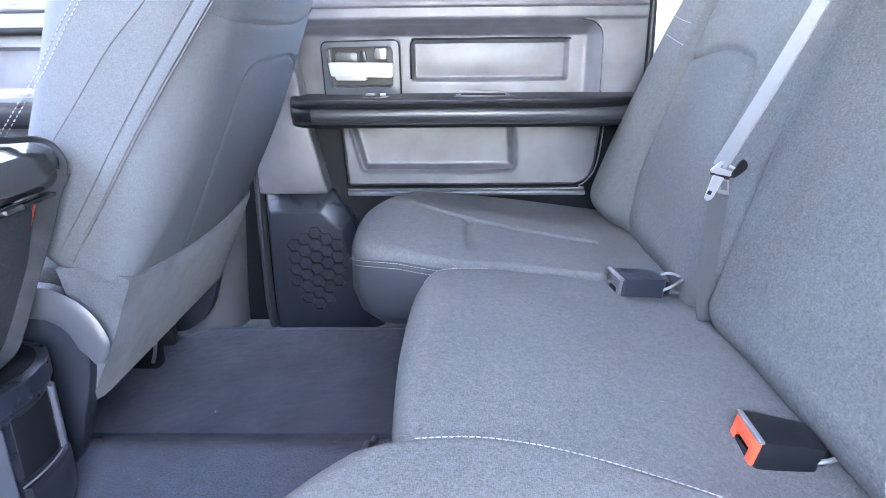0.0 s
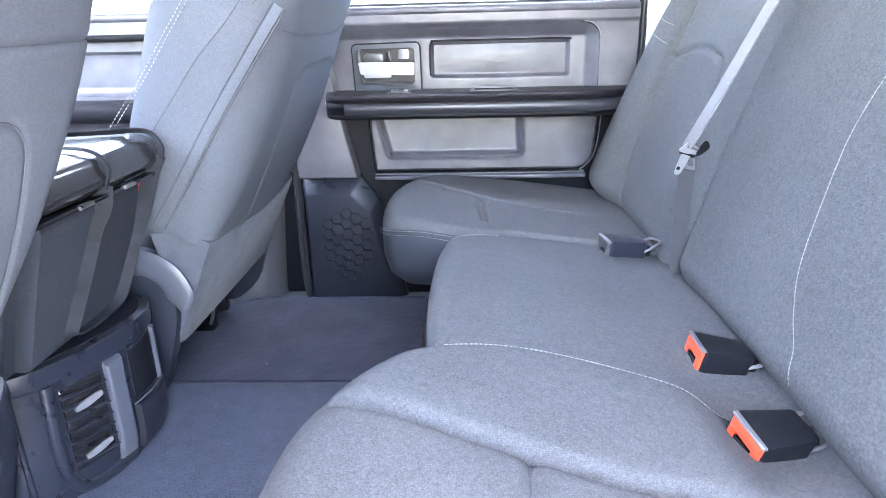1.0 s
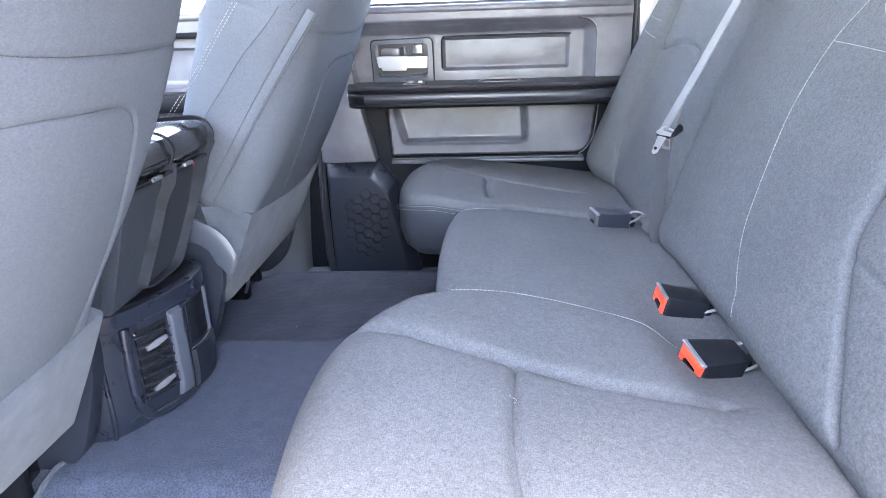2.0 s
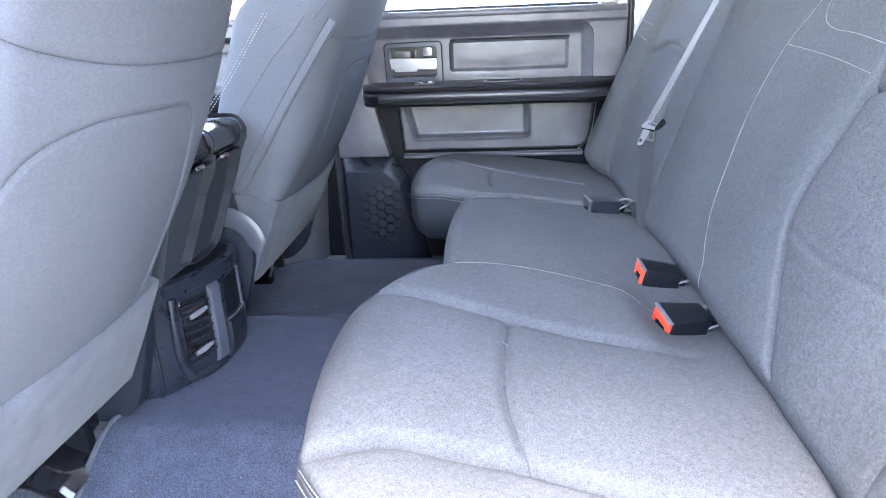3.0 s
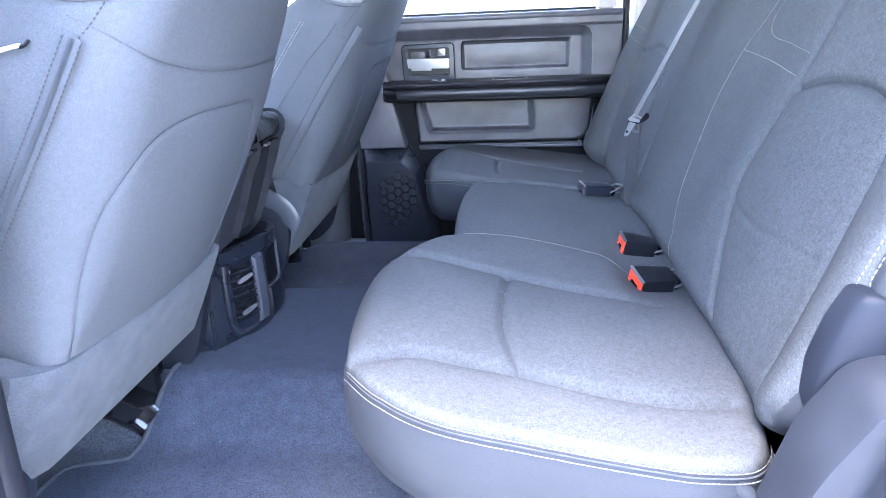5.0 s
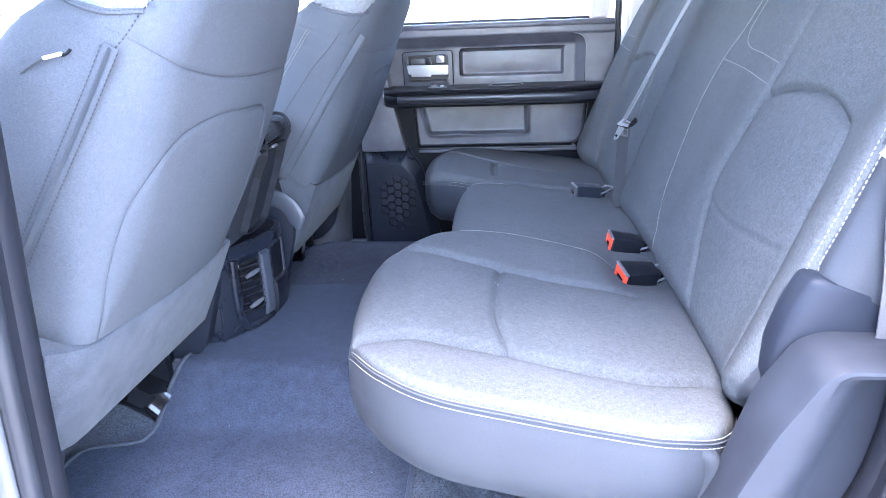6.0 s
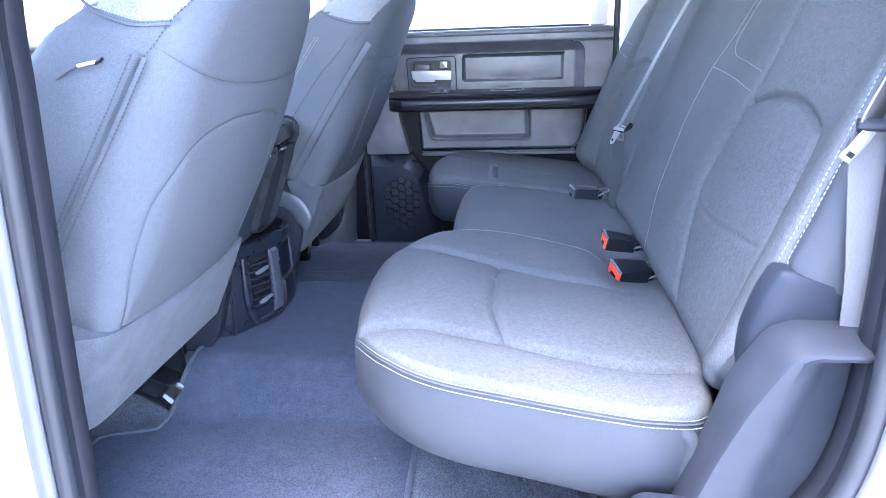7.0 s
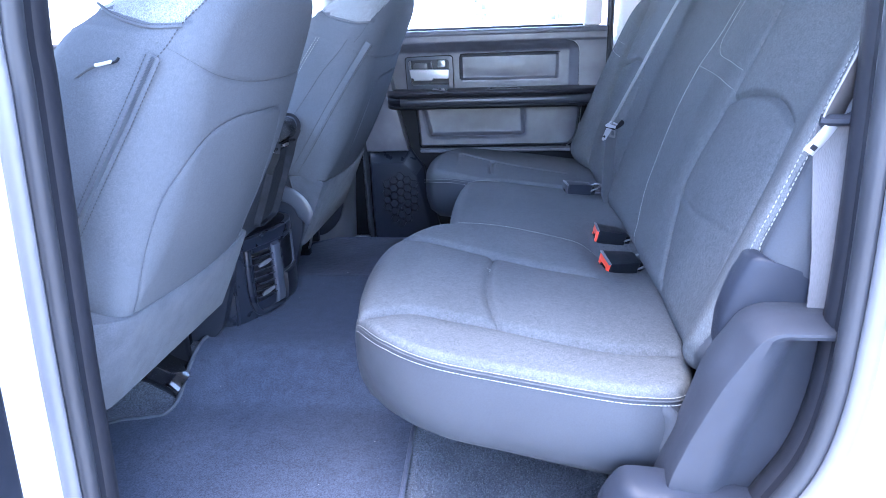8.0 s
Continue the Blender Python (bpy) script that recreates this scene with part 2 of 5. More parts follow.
def sweep(pts, section, up=(0, 0, 1), closed=False, caps=True):
    """Carry a closed section of (side, up) offsets along a 3D line."""
    P = np.array(pts, float)
    k, m = len(P), len(section)
    up = np.array(up, float)
    verts, faces = [], []
    for i in range(k):
        a = P[(i - 1) % k] if closed or i > 0 else P[i]
        b = P[(i + 1) % k] if closed or i < k - 1 else P[i]
        t = (b - a) / (np.linalg.norm(b - a) + 1e-12)
        s = np.cross(t, up)
        s /= np.linalg.norm(s) + 1e-12
        u = np.cross(s, t)
        verts += [P[i] + s * x + u * y for x, y in section]
    for i in range(k if closed else k - 1):
        for j in range(m):
            a, b = i * m + j, i * m + (j + 1) % m
            c, d = ((i + 1) % k) * m + (j + 1) % m, ((i + 1) % k) * m + j
            faces.append((a, b, c, d))
    if not closed and caps:
        faces.append(tuple(range(m))[::-1])
        faces.append(tuple((k - 1) * m + j for j in range(m)))
    return verts, faces


def circle(r, n=10, ry=None):
    return [(r * math.cos(2 * math.pi * i / n), (ry or r) * math.sin(2 * math.pi * i / n)) for i in range(n)]


def flat(w, t):
    return [(-w / 2, -t / 2), (w / 2, -t / 2), (w / 2, t / 2), (-w / 2, t / 2)]


def stitches(line, normals, length=0.005, gap=0.0009, r=0.0008):
    """Short raised threads along a line of points."""
    line = np.array(line, float)
    normals = np.array(normals, float)
    d = np.r_[0, np.cumsum(np.linalg.norm(np.diff(line, axis=0), axis=1))]
    verts, faces = [], []
    s = 0.0
    while s + length < d[-1]:
        a = np.array([np.interp(s, d, line[:, c]) for c in range(3)])
        b = np.array([np.interp(s + length, d, line[:, c]) for c in range(3)])
        n = np.array([np.interp(s, d, normals[:, c]) for c in range(3)])
        n /= np.linalg.norm(n) + 1e-12
        t = (b - a) / (np.linalg.norm(b - a) + 1e-12)
        side = np.cross(t, n)
        k = len(verts)
        for p, w in ((a, 0.45), ((a + b) / 2, 1.0), (b, 0.45)):
            for i in range(5):
                an = 2 * math.pi * i / 5
                verts.append(p + side * r * w * math.cos(an) + n * (r * w * math.sin(an) + 0.0004))
        for q in range(2):
            for i in range(5):
                faces.append((k + q * 5 + i, k + q * 5 + (i + 1) % 5, k + q * 5 + 5 + (i + 1) % 5, k + q * 5 + 5 + i))
        faces.append(tuple(k + i for i in range(5))[::-1])
        faces.append(tuple(k + 10 + i for i in range(5)))
        s += length + gap
    return verts, faces


def line_distance(p, q, line, closed=False):
    """Distance of many plan points to a polyline, and the place along it from 0 to 1."""
    L = np.array(line, float)
    if closed:
        L = np.vstack([L, L[:1]])
    A, B = L[:-1], L[1:]
    best = np.full(p.shape, 1e9)
    where = np.zeros(p.shape)
    for i, (a, b) in enumerate(zip(A, B)):
        ab = b - a
        l2 = max(ab @ ab, 1e-12)
        t = np.clip(((p - a[0]) * ab[0] + (q - a[1]) * ab[1]) / l2, 0, 1)
        d = np.hypot(p - a[0] - t * ab[0], q - a[1] - t * ab[1])
        near = d < best
        best = np.where(near, d, best)
        where = np.where(near, (i + t) / len(A), where)
    return best, where


class Pillow:
    """An upholstered body: a plan outline of (p, q, edge radius), a top height of (p, q), sewn grooves and a skirt."""

    def __init__(self, outline, centre, top, skirt, grooves=(), frame_matrix=None, segments=440, rings=90, shoulder=None):
        o = smooth_line(outline, 10, closed=True)
        o = resample(np.vstack([o, o[:1]]), np.linalg.norm(np.diff(o[:, :2], axis=0), axis=1).sum() / segments)[:-1]
        self.o, self.c, self.top, self.skirt, self.rings = o, np.array(centre, float), top, skirt, rings
        self.grooves = [(smooth_line(g[0], 6), g[1], g[2]) for g in grooves]
        self.m = frame_matrix or Matrix()
        self.shoulder = shoulder

    def height(self, p, q):
        p, q = np.atleast_1d(np.array(p, float)), np.atleast_1d(np.array(q, float))
        d, w = line_distance(p, q, self.o[:, :2], closed=True)
        rho = np.interp(w, np.linspace(0, 1, len(self.o) + 1), np.r_[self.o[:, 2], self.o[:1, 2]])
        e = np.clip(1 - d / rho, 0, 1)
        h = self.top(p, q) - rho * (1 - np.sqrt(np.clip(1 - e * e, 0, 1)))
        for line, depth, width in self.grooves:
            g, _ = line_distance(p, q, line)
            h = h - depth * np.exp(-(g / width) ** 2)
        return h

    def place(self, p, q, h):
        M = np.array(self.m)
        return np.stack([p, q, h, np.ones_like(p)], -1) @ M.T[:, :3]

    def on(self, line, lift=0.0):
        """Points and normals on the top along a plan line."""
        L = resample(smooth_line(line, 8), 0.003)
        h = self.height(L[:, 0], L[:, 1]) + lift
        n = np.array(self.m.to_3x3() @ Vector((0, 0, 1)))
        return self.place(L[:, 0], L[:, 1], h), np.tile(n, (len(L), 1))

    def skirt_row(self, row, edge):
        o, c = self.o, self.c
        bulge = np.clip((0.05 - o[:, 2]) / 0.04, 0.1, 1)
        inward = np.full(len(o), float(row[0]))
        inward = np.where(inward < 0, inward * bulge, inward)
        if self.shoulder:
            w = np.clip((o[:, 1] - self.shoulder[0]) / self.shoulder[1], 0, 1)
            inward = inward * (1 - w) + row[2] * w
        dx, dy = c[0] - o[:, 0], c[1] - o[:, 1]
        l = np.hypot(dx, dy)
        return self.place(o[:, 0] + dx / l * inward, o[:, 1] + dy / l * inward, edge - row[1])

    def side_point(self, sgn, q, depth):
        """A point on the skirt on one side, at a height q on the outline and a depth below its edge."""
        o = self.o
        ok = np.where((o[:, 0] * sgn > 0.1), np.abs(o[:, 1] - q), 9.0)
        j = int(np.argmin(ok))
        edge = self.height(o[:, 0], o[:, 1])
        ds = [r[1] for r in self.skirt]
        k = max(1, min(len(ds) - 1, int(np.searchsorted(ds, depth))))
        a, b = self.skirt_row(self.skirt[k - 1], edge)[j], self.skirt_row(self.skirt[k], edge)[j]
        t = min(1.0, max(0.0, (depth - ds[k - 1]) / (ds[k] - ds[k - 1])))
        return a * (1 - t) + b * t

    def mesh(self, side=None):
        o, c, n = self.o, self.c, len(self.o)
        rs = 1 - (1 - np.linspace(0, 1, self.rings + 1)[1:]) ** 1.35
        P = c[0] + rs[:, None] * (o[None, :, 0] - c[0])
        Q = c[1] + rs[:, None] * (o[None, :, 1] - c[1])
        H = self.height(P.ravel(), Q.ravel()).reshape(P.shape)
        rows = [self.place(P[i], Q[i], H[i]) for i in range(len(rs))]
        edge = H[-1]
        for row in self.skirt:
            rows.append(self.skirt_row(row, edge))
        V = [self.place(np.array([c[0]]), np.array([c[1]]), self.height([c[0]], [c[1]]))[0]]
        for r in rows:
            V.extend(r)
        F = [(0, 1 + j, 1 + (j + 1) % n) for j in range(n)]
        for i in range(len(rows) - 1):
            a, b = 1 + i * n, 1 + (i + 1) * n
            F += [(a + j, b + j, b + (j + 1) % n, a + (j + 1) % n) for j in range(n)]
        F.append(tuple(1 + (len(rows) - 1) * n + j for j in range(n))[::-1])
        if side:
            return V, F, n + (len(rs) - 1) * n, side
        return V, F

    def rim(self, depth, inward=0.0, lo=0.0, hi=1.0):
        """A line round the skirt at a depth below the edge, between two shares of the outline."""
        o, c, n = self.o, self.c, len(self.o)
        idx = [int(lo * n) + i for i in range(int((hi - lo) * n))]
        sel = o[[i % n for i in idx]]
        dx, dy = c[0] - sel[:, 0], c[1] - sel[:, 1]
        l = np.hypot(dx, dy)
        h = self.height(sel[:, 0], sel[:, 1]) - depth
        pts = self.place(sel[:, 0] + dx / l * inward, sel[:, 1] + dy / l * inward, h)
        out = np.stack([-dx / l, -dy / l, np.zeros_like(l)], -1) @ np.array(self.m.to_3x3()).T
        return pts, out


def bump_at(x, a, b, soft):
    """A smooth plateau between a and b."""
    return 1 / (1 + np.exp(-(x - a) / soft)) * 1 / (1 + np.exp((x - b) / soft))


# ---- setting ----
def rect_sd(x, z, x0, x1, z0, z1, r):
    """Signed distance to a rounded rectangle, negative inside."""
    qx = np.abs(x - (x0 + x1) / 2) - (x1 - x0) / 2 + r
    qz = np.abs(z - (z0 + z1) / 2) - (z1 - z0) / 2 + r
    return np.hypot(np.maximum(qx, 0), np.maximum(qz, 0)) + np.minimum(np.maximum(qx, qz), 0) - r


def poly_sd(x, z, pts):
    d, _ = line_distance(x, z, pts, closed=True)
    inside = np.zeros(x.shape, bool)
    k = len(pts)
    for i in range(k):
        (ax, az), (bx, bz) = pts[i], pts[(i + 1) % k]
        if az != bz:
            cross = ((az > z) != (bz > z)) & (x < (bx - ax) * (z - az) / (bz - az) + ax)
            inside ^= cross
    return np.where(inside, -d, d)


def dip(sd, wide):
    """1 inside, 0 outside, eased over a bevel that is wide metres broad and lies inside the edge."""
    t = np.clip(-sd / wide, 0, 1)
    return t * t * (3 - 2 * t)


def relief(x0, x1, z0, z1, depth_of, step, back):
    """A moulded panel across y, its face at depth_of(x, z), closed to the plane y = back."""
    xs, zs = np.linspace(x0, x1, int((x1 - x0) / step) + 1), np.linspace(z0, z1, int((z1 - z0) / step) + 1)
    X, Z = np.meshgrid(xs, zs)
    Y = depth_of(X, Z)
    k, m = X.shape
    V = list(np.stack([X, Y, Z], -1).reshape(-1, 3))
    F = [(i * m + j, i * m + j + 1, (i + 1) * m + j + 1, (i + 1) * m + j) for i in range(k - 1) for j in range(m - 1)]
    rim = [j for j in range(m)] + [i * m + m - 1 for i in range(1, k)] + [(k - 1) * m + j for j in range(m - 2, -1, -1)] + [i * m for i in range(k - 2, 0, -1)]
    n0 = len(V)
    V += [np.array((V[a][0], back, V[a][2])) for a in rim]
    r = len(rim)
    F += [(rim[i], n0 + i, n0 + (i + 1) % r, rim[(i + 1) % r]) for i in range(r)]
    F.append(tuple(n0 + i for i in range(r)))
    return V, F


def loft(sections):
    """Join closed sections of equal count into a solid with end caps."""
    V, m = [p for sec in sections for p in sec], len(sections[0])
    F = [(k * m + j, k * m + (j + 1) % m, (k + 1) * m + (j + 1) % m, (k + 1) * m + j) for k in range(len(sections) - 1) for j in range(m)]
    return V, F + [tuple(range(m))[::-1], tuple((len(sections) - 1) * m + j for j in range(m))]


ground = single("ground", box(-60, 60, -60, 60, -0.75, -0.62, 0), CONCRETE, "pale sunlit concrete paving", "ground", "structure", smooth=False)


def hump(y):
    """Height of the carpet over the drive tunnel."""
    t = np.clip((0.37 - np.abs(y)) / 0.17, 0, 1)
    return 0.085 * t * t * (3 - 2 * t)


def sheet(x_front, x_rear, ys, lift, thick, n=60, rough=0.0):
    """A soft sheet lying on the floor between two edges given over y, with its turned-down rim."""
    V, F = [], []
    k = len(ys)
    for y in ys:
        a, b = x_front(y), x_rear(y)
        for i in range(n + 1):
            x = a + (b - a) * i / n
            e = min(1.0, min(x - a, b - x) / 0.012 + 0.35) if rough else 1.0
            V.append((x, y, float(hump(y)) + lift * e + rough * noise.noise((x * 90, y * 90, 0.3))))
    m = n + 1
    F += [(i * m + j, i * m + j + 1, (i + 1) * m + j + 1, (i + 1) * m + j) for i in range(k - 1) for j in range(n)]
    rim = list(range(m)) + [i * m + n for i in range(1, k)] + [(k - 1) * m + j for j in range(n - 1, -1, -1)] + [i * m for i in range(k - 2, 0, -1)]
    n0 = len(V)
    V += [(V[i][0], V[i][1], V[i][2] - thick) for i in rim]
    r = len(rim)
    F += [(rim[i], rim[(i + 1) % r], n0 + (i + 1) % r, n0 + i) for i in range(r)]
    return V, F


floor = single("floor", sheet(lambda y: -1.75, lambda y: 0.66, np.linspace(-0.84, 0.90, 90), -0.012, 0.06, 40), CARPET_FLOOR, "dark carpeted cabin floor over a low tunnel", "floor", "structure")
# unseen shell: long roof and high dash block front light, dark rear limits bounce
roof = single("ceiling", box(-1.42, 0.75, -0.80, 0.80, 1.24, 1.29, 0.02), BEIGE, "unseen pale cloth headliner, lengthened to cut windscreen light", "ceiling", "structure")
single("wall_rear", box(0.68, 0.73, -0.86, 0.90, -0.07, 1.245, 0.01), PLASTIC_LOW, "unseen dark grey rear wall added to close the cabin", "wall", "structure")
single("wall_front", box(-1.80, -1.70, -0.86, 0.90, -0.07, 0.92, 0.02), BLACK, "unseen black front wall and dash, raised to cut windscreen light", "wall", "structure")

# far side of the cabin: pillars, roof rail, outer skin
side_far = thing("wall_far", (0, 0.92, -0.1), "far side of the cabin with grey pillar trim", "wall", kind="structure")
part("outer_skin", box(-1.80, 0.80, 0.925, 0.96, -0.35, 0.72, 0.01), PAINT, side_far)
part("roof_rail", box(-1.25, 0.75, 0.80, 0.93, 1.16, 1.26, 0.02), BEIGE, side_far)
rows = []
for z, x0, x1, y0 in ((-0.045, -0.70, -0.482, 0.790), (0.0, -0.66, -0.482, 0.795), (0.06, -0.615, -0.480, 0.802), (0.15, -0.585, -0.474, 0.810), (0.30, -0.565, -0.462, 0.816), (0.50, -0.55, -0.452, 0.820), (0.75, -0.545, -0.445, 0.82), (1.2, -0.53, -0.41, 0.82)):
    c, a, b = (x0 + x1) / 2, (x1 - x0) / 2, 0.93 - y0
    rows.append([(c - a * math.cos(math.pi * k / 18), 0.93 - b * math.sin(math.pi * k / 18) ** 0.7, z) for k in range(19)])
part("pillar_trim", loft(rows), PLASTIC_MID, side_far)
part("pillar_gap", box(-0.50, -0.405, 0.885, 0.924, -0.045, 1.2, 0.004), BLACK, side_far)
part("rear_pillar_trim", prism([(0.50, -0.05), (0.68, -0.05), (0.68, 1.2), (0.52, 1.2), (0.50, 0.76)], "y", 0.84, 0.925, 0.015, 3), BEIGE, side_far)
part("windshield_pillar", prism([(-1.80, 0.74), (-1.70, 0.74), (-1.12, 1.2), (-1.22, 1.2)], "y", 0.84, 0.925, 0.01), BEIGE, side_far)
part("sill", box(-1.75, 0.66, 0.86, 0.925, -0.08, -0.045, 0.008), PLASTIC_LOW, side_far)


# far rear door, closed
def rear_door():
    d = thing("door_1", (0, 0.88, -0.05), "closed grey plastic rear door with armrest and speaker", "door", kind="structure")
    pocket = rounded([(-0.205, 0.54), (-0.166, 0.384), (0.186, 0.384), (0.178, 0.54)], [0.0, 0.014, 0.02, 0.0])
    lower = rounded([(-0.222, 0.54), (-0.209, 0.341), (0.372, 0.341), (0.392, 0.54)], [0.0, 0.012, 0.055, 0.0])
    left = [(-0.312, 0.700), (-0.296, 0.60), (-0.278, 0.486), (-0.244, 0.337), (-0.404, 0.337), (-0.404, 0.700)]

    def face(x, z):
        y = np.full(x.shape, 0.845)
        y -= 0.004 * np.clip((z - 0.712) / 0.004, 0, 1)
        frame_in = rect_sd(x, z, -0.36, 0.368, 0.30, 0.711, 0.035)
        high = np.clip((z - 0.50) / 0.004, 0, 1)
        y += (0.006 * dip(frame_in, 0.003) + 0.024 * dip(frame_in, 0.034)) * high
        inner = rect_sd(x, z, -0.051, 0.303, 0.580, 0.673, 0.010)
        y += 0.013 * dip(inner, 0.011) - 0.005 * np.clip(1 - ((x - 0.126) / 0.17) ** 2, 0, 1) * np.clip(1 - ((z - 0.626) / 0.044) ** 2, 0, 1)
        y += 0.035 * dip(rect_sd(x, z, -0.232, -0.088, 0.574, 0.664, 0.014), 0.004)
        # black carrier with the lower insert standing in it
        low = np.clip((0.530 - z) / 0.004, 0, 1)
        ins = poly_sd(x, z, lower)
        y += low * (0.030 - 0.026 * dip(ins, 0.012))
        pk = poly_sd(x, z, pocket)
        y += low * (0.011 * dip(pk, 0.016) - 0.0055 * np.exp(-((pk + 0.003) / 0.006) ** 2))
        y += low * 0.010 * np.clip((x - 0.30) / 0.09, 0, 1) ** 2
        return y
    panel = part("panel", relief(-0.405, 0.462, -0.045, 0.745, face, 0.0034, 0.90), PLASTIC, d)
    panel.data.materials.append(BLACK)
    at = np.array([tuple(poly.center + ORIGIN[panel]) for poly in panel.data.polygons])
    x, z = at[:, 0], at[:, 2]
    dark = (z < 0.520) & (poly_sd(x, z, lower) > -0.003) & (poly_sd(x, z, left) > -0.002) & (x > -0.30)
    panel.data.polygons.foreach_set("material_index", dark.astype(np.int32))
    part("front_panel", prism(left, "y", 0.812, 0.872, 0.007, 4), PLASTIC, d)
    part("sill_cap", box(-0.405, 0.462, 0.838, 0.925, 0.735, 0.757, 0.008, 3), PLASTIC, d)
    # lip under the insert, and pale beads that draw the highlights on the moulding edges
    part("insert_lip", box(-0.205, 0.350, 0.838, 0.868, 0.325, 0.337, 0.004, 3), PLASTIC, d)
    for pts, y in (([(-0.205, 0.3395), (0.300, 0.3395), (0.335, 0.346), (0.362, 0.370), (0.376, 0.41), (0.385, 0.50)], 0.8485),
                   ([(0.371, 0.560), (0.3705, 0.64), (0.370, 0.672), (0.364, 0.694), (0.348, 0.708), (0.328, 0.7125)], 0.8440)):
        L = smooth_line([(x, y, z) for x, z in pts], 6)
        part("edge_glint", sweep(L, circle(0.0017, 8), (0, 1, 0)), ARM, d)
    # dark parting line round the recess, and a black line for the inner field's edge shadow
    for pts, y in (([(-0.36, 0.7125), (0.27, 0.7125), (0.305, 0.7125), (0.330, 0.7115), (0.350, 0.7055), (0.365, 0.691), (0.370, 0.671), (0.3705, 0.64), (0.3705, 0.545)], 0.8465),
                   ([(-0.0510, 0.588), (-0.0515, 0.63), (-0.0510, 0.660), (-0.046, 0.670), (-0.034, 0.6735), (0.10, 0.6735), (0.28, 0.6735), (0.305, 0.6715)], 0.8745)):
        L = smooth_line([(x, y, z) for x, z in pts], 8)
        part("parting_or_shade_line", sweep(L, circle(0.0021, 6), (0, 1, 0)), BLACK, d)
    # armrest: a black padded slab on a grey rail, its underside shade put in as a black lip
    xs = [-0.308, -0.306, -0.300, -0.290, -0.274, -0.250, -0.22, -0.1, 0.1, 0.3, 0.35, 0.385, 0.415, 0.462]
    fronts = [0.800, 0.775, 0.752, 0.735, 0.721, 0.713, 0.710, 0.708, 0.707, 0.708, 0.712, 0.728, 0.752, 0.775]
    slab, rail, lip = [], [], []
    for x, y in zip(xs, fronts):
        e = 0.012 * max(0.0, (y - 0.735) / 0.065) if x < 0 else 0.0
        slab.append([(x, 0.866, 0.557), (x, y + 0.040, 0.5585), (x, y + 0.012, 0.5575), (x, y + 0.004, 0.5545), (x, y, 0.549 - e), (x, y + 0.001, 0.543 - e), (x, y + 0.007, 0.5385), (x, 0.866, 0.5385)])
        rail.append([(x, 0.866, 0.5395), (x, y + 0.008, 0.5395), (x, y + 0.003, 0.535), (x, y + 0.0015, 0.527), (x, y + 0.003, 0.519), (x, y + 0.010, 0.511), (x, 0.866, 0.5105)])
        lip.append([(x, 0.866, 0.5115), (x, y + 0.006, 0.5115), (x, y + 0.005, 0.507), (x, y + 0.010, 0.501), (x, y + 0.026, 0.4975), (x, 0.866, 0.4965)])
    arm = part("armrest", loft(rail[4:]), ARMREST, d, "satin black armrest rail")
    part("pad", loft(slab), SOFT_BLACK, arm, "black padded armrest top")
    part("end_cap", loft([[(p[0], p[1] - 0.0015, p[2]) for p in sec] for sec in rail[:6]]), SOFT_BLACK, arm)
    part("underside_shade", loft(lip), BLACK, arm)
    # silver line added to draw the highlight on the armrest's tip
    part("end_glint", sweep(smooth_line([(-0.311, 0.815, 0.551), (-0.310, 0.80, 0.535), (-0.305, 0.79, 0.518), (-0.294, 0.782, 0.504), (-0.280, 0.775, 0.500)], 6), circle(0.0022, 8), (0, 1, 0)), SATIN, arm)
    part("switch_plate", box(-0.150, -0.090, 0.757, 0.797, 0.557, 0.5605, 0.0015), GLOSS, arm)
    part("switch", box(-0.142, -0.122, 0.768, 0.786, 0.559, 0.5655, 0.002), ARM, arm)
    part("switch", box(-0.112, -0.100, 0.776, 0.786, 0.559, 0.5650, 0.002), SATIN, arm)
    part("switch_lip", box(-0.152, -0.094, 0.749, 0.7525, 0.5575, 0.5600, 0.001), ARM, arm)
    part("pull_cup", box(0.050, 0.165, 0.770, 0.812, 0.5575, 0.5600, 0.0015), ARM, arm)
    part("cup_well", box(0.060, 0.155, 0.776, 0.806, 0.5580, 0.5615, 0.001), BLACK, arm)
    part("pull_lip", box(0.056, 0.158, 0.808, 0.813, 0.5580, 0.566, 0.0015), ARM, arm)
    part("cup_lip", box(0.046, 0.172, 0.757, 0.7605, 0.5578, 0.5603, 0.001), ARM, arm)
    # handle
    bz = rounded([(-0.242, 0.552), (-0.073, 0.552), (-0.075, 0.672), (-0.246, 0.669)], [0.002, 0.002, 0.014, 0.014])
    inner = rounded([(-0.228, 0.571), (-0.089, 0.571), (-0.088, 0.660), (-0.236, 0.658)], 0.013)
    bm = bmesh.new()
    ring = []
    for pts, y in ((bz, 0.868), (bz, 0.846), (inner, 0.844), (inner, 0.885)):
        ring.append([bm.verts.new((x, y, z)) for x, z in pts])
    for a, b in zip(ring[:-1], ring[1:]):
        for i in range(len(a)):
            bm.faces.new((a[i], a[(i + 1) % len(a)], b[(i + 1) % len(a)], b[i]))
    bezel = part("handle_bezel", bm, STRIP, d)
    part("bezel_gap", sweep([(x, 0.8475, z) for x, z in bz], circle(0.0021, 6), (0, 1, 0), closed=True), BLACK, bezel)
    part("bezel_cup", prism(inner, "y", 0.884, 0.889, 0), VENT_DARK, bezel, smooth=False)
    part("handle", prism(rounded([(-0.226, 0.597), (-0.090, 0.593), (-0.089, 0.624), (-0.231, 0.627)], 0.005), "y", 0.838, 0.858, 0.006, 3), SATIN, d, "satin silver pull handle")
